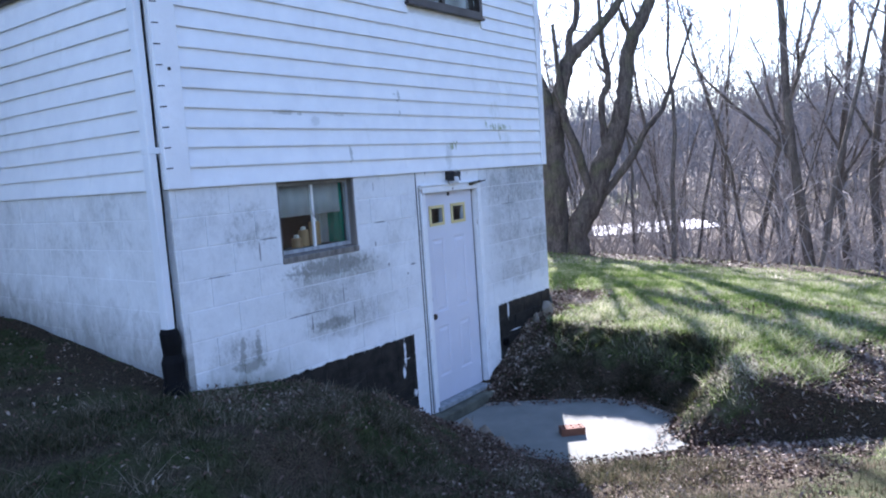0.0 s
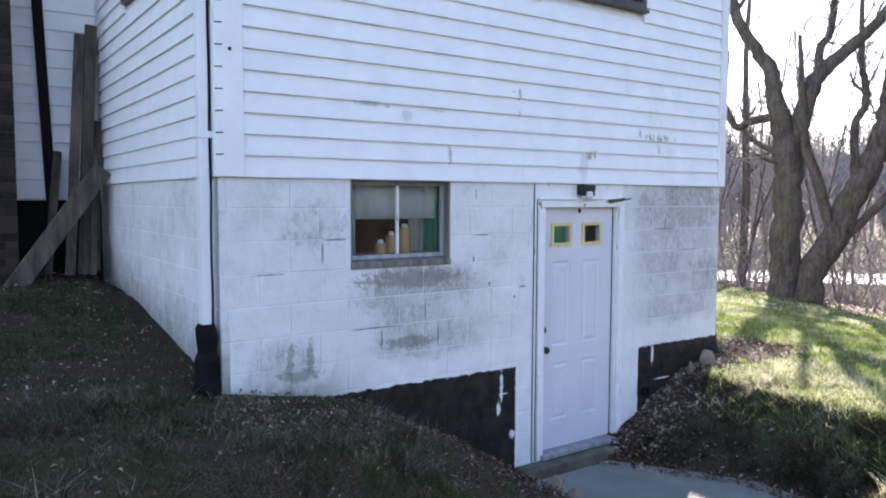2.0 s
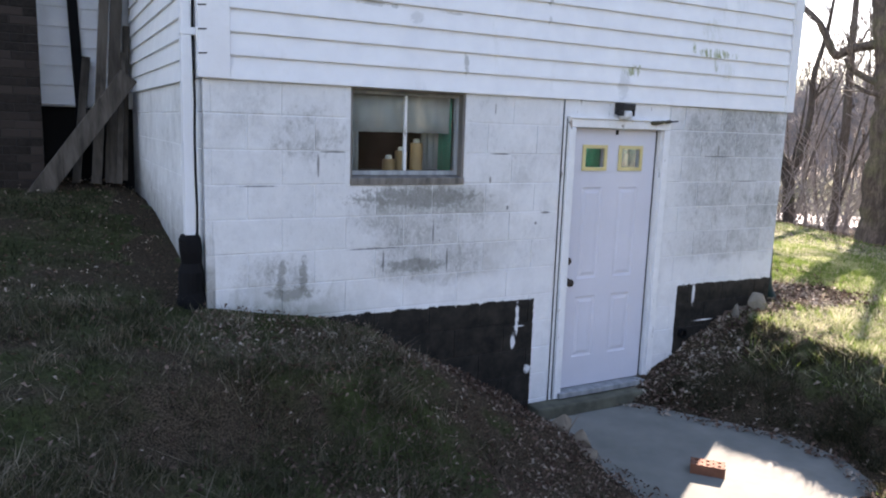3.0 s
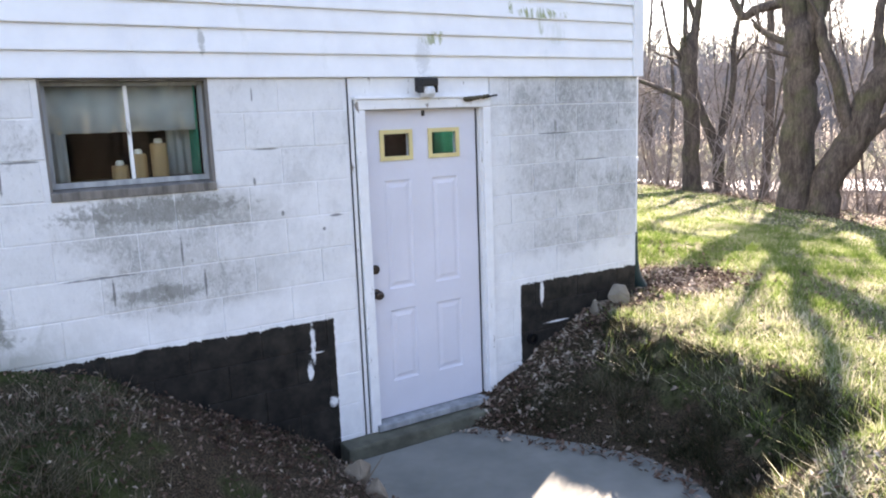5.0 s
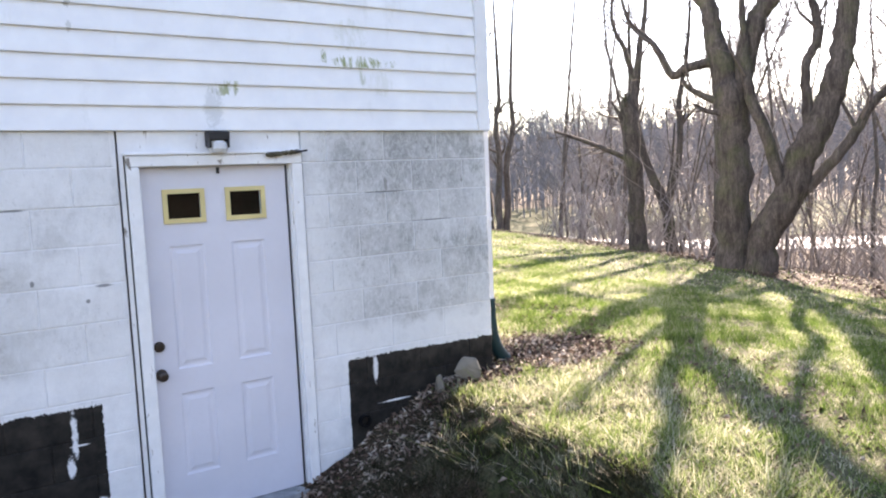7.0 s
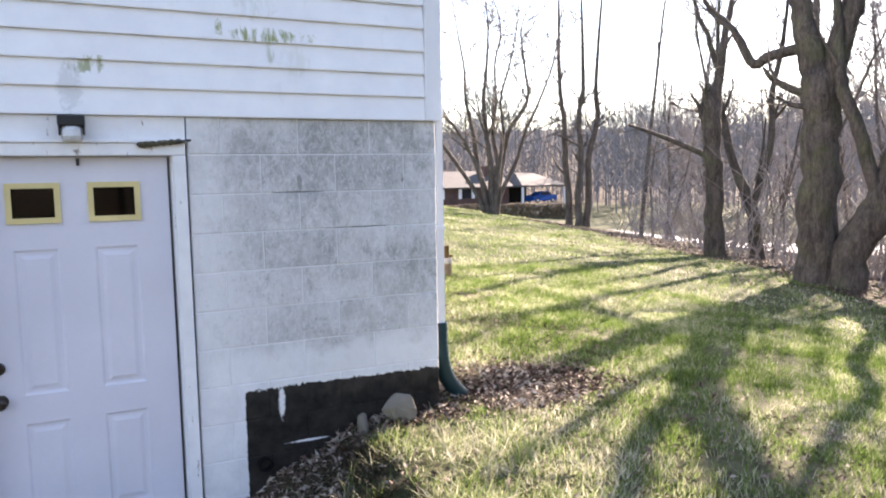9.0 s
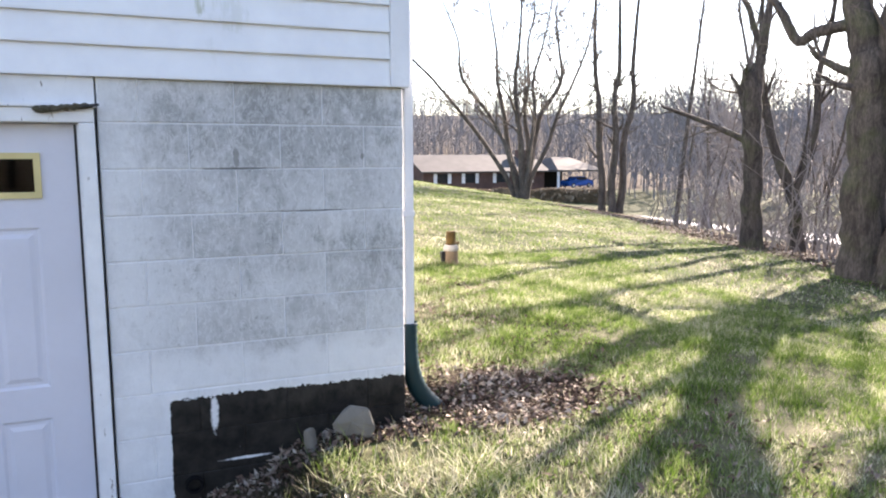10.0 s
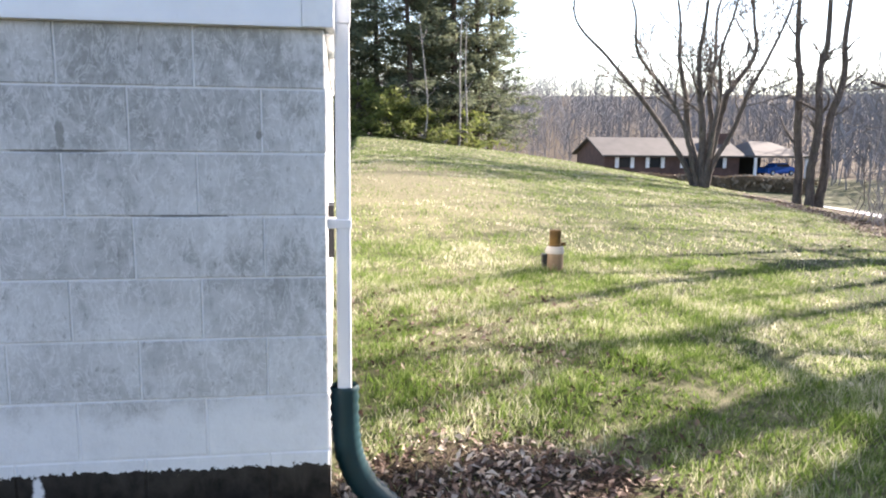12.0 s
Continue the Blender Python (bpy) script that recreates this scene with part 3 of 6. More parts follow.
def ground(x, y):
    x, y = np.asarray(x, float), np.asarray(y, float)
    base = lawn(x, y) + 0.02 * hump(x, y, 1.9, 0.7) + 0.012 * hump(x, y, 4.3, 2.0)
    base = base - 0.15 * np.exp(-((x + 2.05) / 0.65) ** 2 - ((y + 0.45) / 0.65) ** 2)
    base = base + 0.05 * np.exp(-((x - 1.1) ** 2 / 0.25 + (y + 2.45) ** 2 / 0.12))
    pit = -0.17 + pit_sides(x, y) + (0.03 * hump(x, y, 6.5, 1.1) + 0.018 * hump(x, y, 15.0, 0.3)) * np.minimum(1, pit_sides(x, y) * 6)
    k = 0.07
    h = np.clip(0.5 + 0.5 * (base - pit) / k, 0, 1)
    z = base * (1 - h) + pit * h - k * h * (1 - h)
    inside = (x > X0 + 0.09) & (x < X1 - 0.09) & (y > 0.09) & (y < DEEP - 0.1)
    return np.where(inside, -0.35, z)


def gz(x, y):
    return float(ground(x, y))


def soil_at(x, y):
    """1 on bare soil and leaf litter, 0 on turf."""
    jx, jy = 0.13 * hump(x, y, 4.1, 0.9) + 0.06 * hump(x, y, 11.0, 2.2), 0.13 * hump(x, y, 3.7, 2.9) + 0.06 * hump(x, y, 12.0, 0.2)
    x, y = x + jx, np.where(np.abs(y) < 0.3, y, y + jy)
    side = pit_sides(x, y)
    inpit = (side < 0.75) & (ground(x, y) < lawn(x, y) - 0.03)
    s = np.where(inpit, 1.0, 0.0) * (1 - 0.75 * step(0.16, 0.34, side) * step(-0.35, -0.7, y)) * np.where(x > 0.5, step(-2.12, -1.92, y), 1.0)
    s = np.maximum(s, 0.9 * np.exp(-(((x - 0.42) / 0.28) ** 2 + ((y + 2.22) / 0.16) ** 2)))      # the undercut end of the mound
    left = np.where((x < -0.3) & (y < 0.1), step(-2.1, -1.2, x) * step(-2.6, -1.4, y), 0.0) * np.where(inpit, 1, 0.3) * np.clip(0.9 + 0.5 * hump(x, y, 5.0, 1.0), 0, 1)
    s = np.maximum(np.where(x < -0.36, left, s), 0)
    s = np.maximum(s, 1.4 * np.exp(-(((x - 2.95) / 0.62) ** 2 + ((y - 0.15) / 0.42) ** 2)))      # litter by the corner pipe
    s = np.maximum(s, np.where((y < 0.05) & (y > -0.22) & (x > 1.2) & (x < 2.4), 0.8, 0))        # along the wall's foot
    s = np.maximum(s, np.where((x < X0 + 0.05) & (x > X0 - 0.28) & (y > 0), 0.7, 0))
    s = np.maximum(s, 0.85 * step(2.4, 3.2, y) * step(-2.2, -2.6, x) * step(-5.5, -4.5, x) * step(5, 4, y))
    edge = x - 0.30 * y - 10.0 + 0.5 * np.sin(y * 0.7)                                          # the wood's edge
    s = np.maximum(s, step(-0.7, 1.2, edge) * step(34, 26, y) * step(-26, -16, y))
    s = np.maximum(s, 1.1 * np.exp(-(((x - 0.9) / 1.6) ** 2 + ((y + 3.25) / 0.62) ** 2)))      # leaves drifted in front of the mound
    s = np.maximum(s, 0.8 * np.exp(-(((x + 0.9) / 1.2) ** 2 + ((y + 3.0) / 0.7) ** 2)))
    # left yard's soil and litter, raised to put its shade into the ground
    s = np.maximum(s, (0.48 + 0.26 * hump(x, y, 2.9, 0.4)) * step(0.2, -0.8, x) * step(-9, -6, x) * step(0.3, -0.3, y - np.maximum(0, -2.6 - x) * 3))
    s = np.maximum(s, step(98, 112, np.hypot(x, y)) * step(0.0, 0.35, (0.77 * x + 0.64 * y) / np.maximum(np.hypot(x, y), 1)))
    s = np.maximum(s, step(-26, -34, y))                                                       # unseen ground across the yard, set to soil so the panes mirror it dark
    return np.clip(s, 0, 1)


def lines(lo, hi, fine, end):
    """Grid lines, fine between lo and hi and wider and wider out to end."""
    mid = list(np.arange(lo, hi + 1e-6, fine))
    out, d, v = [], fine, hi
    while v < end:
        d *= 1.09
        v += d
        out.append(v)
    low, d, v = [], fine, lo
    while v > -end:
        d *= 1.09
        v -= d
        low.append(v)
    return np.array(low[::-1] + mid + out)


def build_ground():
    gx, gy = lines(-4.2, 5.0, 0.055, 1800), lines(-3.6, 1.0, 0.055, 1800)
    xx, yy = np.meshgrid(gx, gy)
    zz = ground(xx, yy)
    n, k = xx.shape
    verts = np.stack([xx, yy, zz], -1).reshape(-1, 3)
    idx = np.arange(n * k).reshape(n, k)
    faces = np.stack([idx[:-1, :-1], idx[:-1, 1:], idx[1:, 1:], idx[1:, :-1]], -1).reshape(-1, 4)
    ob = mesh_object("ground", verts.tolist(), faces.tolist(), GROUND, True)
    a = ob.data.attributes.new("soil", "FLOAT", "POINT")
    a.data.foreach_set("value", soil_at(xx, yy).ravel().astype(np.float32))
    d = 1.2 * np.exp(-(((xx - 3.7) / 1.5) ** 2 + ((yy - 12.5) / 4.0) ** 2)) + 0.5 * np.exp(-(((xx - 3.6) / 1.2) ** 2 + ((yy - 3.2) / 1.0) ** 2))
    a = ob.data.attributes.new("dry", "FLOAT", "POINT")
    a.data.foreach_set("value", d.ravel().astype(np.float32))
    tagged(ob, "sloping winter lawn of green and straw grass with bare soil banks", "ground", kind="structure")


build_ground()


def blades(name, label, category, xs, ys, height, width, material, lean=0.5, rng=None):
    """Many single blades standing on the ground, one mesh."""
    n = len(xs)
    z = ground(xs, ys)
    a = rng.uniform(0, 2 * math.pi, n)
    b = rng.uniform(0, 2 * math.pi, n)
    h = height * rng.uniform(0.5, 1.3, n) * np.clip(1 + 0.5 * hump(xs, ys, 7.0, 1.3) + 0.4 * hump(xs, ys, 2.6, 3.0) + 0.6 * hump(xs, ys, 31.0, 0.4), 0.3, 2.4)
    tilt = rng.uniform(0, lean, n) * h * 1.6
    dx, dy = np.cos(a) * width / 2, np.sin(a) * width / 2
    tx, ty = np.cos(b) * tilt, np.sin(b) * tilt
    v = np.stack([np.stack([xs - dx, ys - dy, z - 0.006], -1), np.stack([xs + dx, ys + dy, z - 0.006], -1), np.stack([xs + tx, ys + ty, z + h], -1)], 1).reshape(-1, 3)
    f = np.arange(3 * n).reshape(-1, 3)
    ob = mesh_object(name, v.tolist(), f.tolist(), material)
    return tagged(ob, label, category, kind="stuff")


def on_turf(xs, ys, limit=0.45):
    free = ~((xs > X0 - 0.05) & (xs < X1 + 0.02) & (ys > -0.02) & (ys < DEEP))
    pad = (pit_sides(xs, ys) < 0.04) & (xs > -0.6) & (xs < 1.6) & (ys > -2.2) & (ys < 0)
    return free & ~pad & (soil_at(xs, ys) < limit)


def build_grass():
    rng = np.random.default_rng(5)
    for x0, x1, y0, y1, n, h, w in ((-6, 6.5, -5.2, 4.0, 260000, 0.036, 0.0075), (1.5, 15, 0.5, 22, 130000, 0.04, 0.015), (2, 22, 14, 42, 50000, 0.04, 0.03), (4, 14, -8, 2, 60000, 0.036, 0.013), (1.2, 7.5, -3.8, 5.5, 170000, 0.044, 0.0062)):
        xs, ys = rng.uniform(x0, x1, n), rng.uniform(y0, y1, n)
        keep = on_turf(xs, ys, 0.5) | (rng.uniform(0, 1, n) < 0.10) & on_turf(xs, ys, 2)
        keep &= (xs > -1.0) | (ys > 0.2) | (rng.uniform(0, 1, n) < 0.7)
        keep &= (hump(xs, ys, 3.1, 4.0) + hump(xs, ys, 8.0, 1.0) * 0.6 + hump(xs, ys, 34.0, 2.0) * 0.8 + rng.normal(0, 0.4, n)) > -0.5
        keep &= rng.uniform(0, 1, n) > 0.93 * np.exp(-(((xs - 3.7) / 1.5) ** 2 + ((ys - 12.5) / 4.0) ** 2))
        # blades on the bank's face get the colour that holds its shade
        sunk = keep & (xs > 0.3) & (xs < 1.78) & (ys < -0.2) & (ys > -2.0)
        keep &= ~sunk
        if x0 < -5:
            blades("bank_grass", "mossy grass on the bank by the pad, its shade put into the colour", "grass", xs[sunk], ys[sunk], h, w, BANKTURF, 0.9, rng)
        if x0 < -5:      # blades on the house's sunless side carry its shade in their colour
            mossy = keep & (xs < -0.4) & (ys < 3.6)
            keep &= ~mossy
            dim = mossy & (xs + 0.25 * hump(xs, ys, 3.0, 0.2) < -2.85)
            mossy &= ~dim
            blades("mossy_grass", "grass along the sunless wall, the shade put into its colour", "grass", xs[dim], ys[dim], h, w, BANKTURF, 0.75, rng)
            blades("mossy_grass", "olive and straw grass beside the house, toned down for the shade", "grass", xs[mossy], ys[mossy], h, w, TURF, 0.75, rng)
        blades("grass", "short winter grass, green mixed with dry straw blades", "grass", xs[keep], ys[keep], h, w, BLADES, 0.75, rng)
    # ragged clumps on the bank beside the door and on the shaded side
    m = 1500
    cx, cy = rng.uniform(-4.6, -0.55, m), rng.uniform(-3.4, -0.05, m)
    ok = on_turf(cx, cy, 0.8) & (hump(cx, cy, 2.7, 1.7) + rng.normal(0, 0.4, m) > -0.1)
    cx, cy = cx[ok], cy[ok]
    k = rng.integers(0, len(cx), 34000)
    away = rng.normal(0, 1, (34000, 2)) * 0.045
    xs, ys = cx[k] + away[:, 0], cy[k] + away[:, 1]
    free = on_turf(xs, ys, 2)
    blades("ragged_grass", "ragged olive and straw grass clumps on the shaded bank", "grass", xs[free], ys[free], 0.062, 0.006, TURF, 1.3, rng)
    # mossy grass clinging to the right-hand bank, its shade put into the blades' colour
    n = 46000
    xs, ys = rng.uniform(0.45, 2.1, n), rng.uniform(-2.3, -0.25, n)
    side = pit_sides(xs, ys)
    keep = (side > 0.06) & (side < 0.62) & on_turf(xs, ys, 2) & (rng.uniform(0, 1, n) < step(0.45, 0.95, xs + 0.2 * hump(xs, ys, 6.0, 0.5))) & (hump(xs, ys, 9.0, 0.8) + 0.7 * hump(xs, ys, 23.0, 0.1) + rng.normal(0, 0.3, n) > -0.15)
    blades("bank_grass", "mossy grass on the bank by the pad, its shade put into the colour", "grass", xs[keep], ys[keep], 0.055, 0.007, BANKTURF, 1.2, rng)
    # taller dead tufts on the banks' rims
    n = 60000
    xs, ys = rng.uniform(-1.6, 3.4, n), rng.uniform(-3.2, 0.2, n)
    d = lawn(xs, ys) - ground(xs, ys)
    keep = (np.abs(d - 0.12) < 0.15) & (hump(xs, ys, 5.0, 2.0) + 0.7 * hump(xs, ys, 19.0, 1.0) + rng.normal(0, 0.3, n) > 0.0) & on_turf(xs, ys, 2) & (xs > 0.6) & (ys < -0.45) & (xs < 2.6)
    blades("dry_grass_tufts", "dry straw-coloured grass hanging over the bank", "grass", xs[keep], ys[keep], 0.10, 0.006, BLADES, 1.4, rng)


def build_litter():
    """Dead leaves: small bent four-cornered plates scattered where soil lies bare."""
    rng = np.random.default_rng(9)
    n = 260000
    xs = np.concatenate([rng.uniform(-4.8, 4.2, n), rng.uniform(9, 19, n // 3)])
    ys = np.concatenate([rng.uniform(-3.6, 3.5, n), rng.uniform(-6, 24, n // 3)])
    s = soil_at(xs, ys)
    rim = (pit_sides(xs, ys) < 0.04) & (np.maximum(pit_sides(xs + 0.13, ys), pit_sides(xs - 0.10, ys)) > 0.01) & (ys < -0.17) & (ys > -2.1) & (rng.uniform(0, 1, len(xs)) < 0.22)
    keep = rim | on_turf(xs, ys, 2) & (rng.uniform(0, 1, len(xs)) < np.where((xs < -1.2) & ((ys < 0.5) | (xs < -2.6)), np.where((ys < 0) & (xs > -2.7), 0.24, 0.05), np.clip(s * 0.55 * (1 - 0.88 * step(0.70, 1.15, xs) * step(-0.30, -0.6, ys) * step(-2.5, -2.3, ys)), 0.045, 1)) * np.where(xs > 8.5, 0.6, 1.0))
    xs, ys, s = xs[keep], ys[keep], s[keep]
    n = len(xs)
    z = np.where(pit_sides(xs, ys) < 0.045, np.maximum(ground(xs, ys), -0.134), ground(xs, ys)) + rng.uniform(0.004, 0.022, n) * np.where(xs < -0.3, 2.0, 1.0)
    a, size = rng.uniform(0, 6.28, n), rng.uniform(0.010, 0.030, n) * np.where(xs < -0.3, 0.6, 1.0)
    far = np.where(xs > 8.5, 1.8, 1.0)
    u = np.stack([np.cos(a), np.sin(a), rng.normal(0, 0.45, n)], -1) * (size * far)[:, None]
    w = np.stack([-np.sin(a), np.cos(a), rng.normal(0, 0.45, n)], -1) * (size * far * 0.42)[:, None]
    c = np.stack([xs, ys, z], -1)
    bend = np.zeros((n, 3))
    bend[:, 2] = rng.uniform(0.0, 0.012, n)
    v = np.stack([c - u, c - w + bend, c + u, c + w + bend], 1).reshape(-1, 3)
    q = np.arange(n) * 4
    f = np.stack([np.stack([q, q + 1, q + 2], -1), np.stack([q, q + 2, q + 3], -1)], 1).reshape(-1, 3)
    ob = mesh_object("dead_leaves", v.tolist(), f.tolist(), LEAVES)
    tagged(ob, "dry brown leaf litter scattered on soil banks and woodland edge", "leaf litter", kind="stuff")


build_grass()
build_litter()

# ---- the house ----
Z_SIDE, PITCH = 2.195, 0.1272          # foot of the siding and its course height
COURSE, LONG = 0.2032, 0.4064
TOP = 5.0
OPEN = [(-1.725, -0.913, 1.596, Z_SIDE), (-0.106, 0.932, -0.4, Z_SIDE)]      # window, door


def wall_boxes(x0, x1, z0, z1, holes):
    """The rectangles that are left of a wall round its holes."""
    xs = sorted({x0, x1, *[h[0] for h in holes], *[h[1] for h in holes]})
    out = []
    for a, b in zip(xs, xs[1:]):
        spans = sorted((h[2], h[3]) for h in holes if h[0] <= a + 1e-6 and h[1] >= b - 1e-6)
        low = z0
        for s, e in spans:
            if s > low:
                out.append((a, b, low, s))
            low = max(low, e)
        if low < z1:
            out.append((a, b, low, z1))
    return out


def joined(rects, y0, y1, swap=False):
    bm = bmesh.new()
    for a, b, lo, hi in rects:
        if swap:
            box(y0, y1, a, b, lo, hi, 0, bm)
        else:
            box(a, b, y0, y1, lo, hi, 0, bm)
    return bm


UPWIN = (-0.07, 1.13, 3.70, 4.75)
LEFTWIN = (1.06, 2.29, 3.66, 4.75)
EASTWIN = (1.62, 2.78, 1.52, 2.06)
front_holes = [*OPEN, UPWIN]
wall_front = tagged(part("wall_front", joined(wall_boxes(X0 + 0.004, X1 - 0.004, -0.5, TOP, front_holes), 0.004, 0.20), JOINT), "white-painted concrete block wall, mildewed, with black tarred foot", "wall", kind="structure")
wall_left = tagged(part("wall_west", joined(wall_boxes(0.20, DEEP, -0.5, TOP, [LEFTWIN]), X0 + 0.004, X0 + 0.20, True), JOINT), "white-painted block wall below white lap siding", "wall", kind="structure")
wall_right = tagged(part("wall_east", joined(wall_boxes(0.20, DEEP, -0.5, TOP, [EASTWIN]), X1 - 0.20, X1 - 0.004, True), JOINT), "white-painted block wall below white lap siding", "wall", kind="structure")
tagged(part("wall_back", box(X0 + 0.2, X1 - 0.2, DEEP - 0.2, DEEP, -0.5, TOP), SIDING), "plain white back wall of the house", "wall", kind="structure")
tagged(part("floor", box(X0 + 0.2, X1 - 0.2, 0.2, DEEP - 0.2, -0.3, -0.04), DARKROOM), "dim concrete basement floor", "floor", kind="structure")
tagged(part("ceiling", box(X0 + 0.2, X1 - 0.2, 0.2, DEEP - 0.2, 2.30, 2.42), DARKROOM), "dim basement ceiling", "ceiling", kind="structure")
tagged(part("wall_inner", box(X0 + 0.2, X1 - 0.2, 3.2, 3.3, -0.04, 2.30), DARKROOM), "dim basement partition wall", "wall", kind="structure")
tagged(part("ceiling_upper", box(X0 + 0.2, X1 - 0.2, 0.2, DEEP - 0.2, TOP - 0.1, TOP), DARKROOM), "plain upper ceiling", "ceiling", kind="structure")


def house_roof():
    """A low gable roof with an overhang, ridge along y."""
    e, mid, rise = 0.30, (X0 + X1) / 2, 1.5
    bm = bmesh.new()
    for y in (-0.35, DEEP + 0.35):
        for x, z in ((X0 - e, TOP), (mid, TOP + rise), (X1 + e, TOP), (X1 + e, TOP - 0.14), (mid, TOP + rise - 0.14), (X0 - e, TOP - 0.14)):
            bm.verts.new((x, y, z))
    bm.verts.ensure_lookup_table()
    v = bm.verts
    for i in range(6):
        j = (i + 1) % 6
        bm.faces.new((v[i], v[j], v[j + 6], v[i + 6]))
    for o in (0, 6):
        bm.faces.new((v[o], v[o + 1], v[o + 4], v[o + 5]))
        bm.faces.new((v[o + 1], v[o + 2], v[o + 3], v[o + 4]))
    return bm


tagged(part("roof", house_roof(), SHINGLE), "dark shingled low gable roof", "roof", kind="structure")
gable = bmesh.new()
for y in (0.0, 0.16):
    for x, z in ((X0 + 0.02, TOP - 0.02), (X1 - 0.02, TOP - 0.02), ((X0 + X1) / 2, TOP + 1.36)):
        gable.verts.new((x, y, z))
gable.verts.ensure_lookup_table()
gv = gable.verts
for q in ((0, 1, 2), (5, 4, 3), (0, 3, 4, 1), (1, 4, 5, 2), (2, 5, 3, 0)):
    gable.faces.new([gv[i] for i in q])
tagged(part("wall_gable", gable, SIDING), "white sided gable end", "wall", kind="structure")

# -- wing at the back left: siding wall on a dark foundation, brick chimney
wing = tagged(part("wall_wing", box(-7.0, X0 - 0.002, WING + 0.03, WING + 0.2, 2.04, TOP), SIDING), "white lap-sided wall of the rear wing", "wall", kind="structure")
tagged(part("foundation_wing", box(-7.0, X0 - 0.002, WING + 0.12, WING + 0.3, 0.6, 2.04), DARKBASE), "dark foundation under the wing, made near-black for the shade there", "wall", kind="structure")

# -- corner boards and the board at the siding's foot
for nm, bx in (("trim_corner_west", (X0 - 0.028, X0 + 0.145, -0.034, 0.0)), ("trim_corner_east", (X1 - 0.070, X1 + 0.028, -0.034, 0.0))):
    tagged(part(nm, box(*bx, Z_SIDE, TOP - 0.02, 0.003), TRIM), "white corner board with peeling edge", "trim", kind="structure")
tagged(part("trim_corner_side", box(X0 - 0.030, X0, 0.002, 0.10, Z_SIDE, TOP - 0.02, 0.003), TRIM), "white corner board", "trim", kind="structure")
tagged(part("trim_corner_side_east", box(X1, X1 + 0.030, 0.002, 0.10, Z_SIDE, TOP - 0.02, 0.003), TRIM), "white corner board", "trim", kind="structure")
# the side boards' ends leave small shadows, added as dark slivers on the corner board
post = bpy.data.objects["trim_corner_west"]
for k in range(1, 20):
    z = Z_SIDE + k * PITCH
    part("notch", plank_between((X0 - 0.027, -0.035, z), (X0 + 0.020, -0.035, z + 0.004), 0.007, 0.004, (0, 1, 0), 0.001), BLACKPIPE, post, "dark sliver for a board end's shadow")
# dark nail knot on the corner board
tagged(part("nail_hole_cap", lathe([(0.011, 0), (0.012, 0.004), (0.006, 0.007)], 12, pose(-2.536, -0.034, 2.941, 90, 0, 0)), BLACKMETAL), "small black knot on the white corner board", "knot")


# -- the door, its frame and what hangs round it
frame_ob = tagged(part("door_frame", joined([(-0.099, -0.0, -0.10, 2.0), (0.857, 0.925, -0.10, 2.0), (-0.099, 0.925, 2.0, Z_SIDE - 0.002)], 0.0, 0.19), OLDTRIM), "flat white-painted door surround boards", "door frame", kind="structure")
for nm, r in (("casing", (-0.066, -0.002, -0.05, 2.0)), ("casing", (0.859, 0.921, -0.03, 2.0)), ("head_casing", (-0.066, 0.921, 2.001, 2.062))):
    part(nm, box(r[0], r[1], -0.028, -0.0005, r[2], r[3], 0.006), OLDTRIM, frame_ob, "peeling white casing")
# dark strips stand in for the shade inside the open gaps
for x in (-0.070, 0.923):
    part("crack", box(x - 0.003, x + 0.003, -0.004, -0.0005, -0.05, 2.062), DARKROOM, frame_ob, "dark strip for the shade in the gap beside the casing")
part("crack", box(-0.103, -0.098, -0.003, 0.003, -0.10, 2.19), DARKROOM, frame_ob, "dark strip for the shade in the joint beside the surround")
part("drip_cap", box(-0.075, 0.93, -0.040, -0.0005, 2.063, 2.078, 0.003), OLDTRIM, frame_ob)
for x in (-0.004, 0.851):
    part("stop", box(x, x + 0.01, 0.004, 0.039, 0.0, 1.998), OLDTRIM, frame_ob)
part("threshold", box(-0.03, 0.885, -0.055, 0.10, -0.045, -0.004, 0.006), SASH, frame_ob, "worn grey wooden sill")


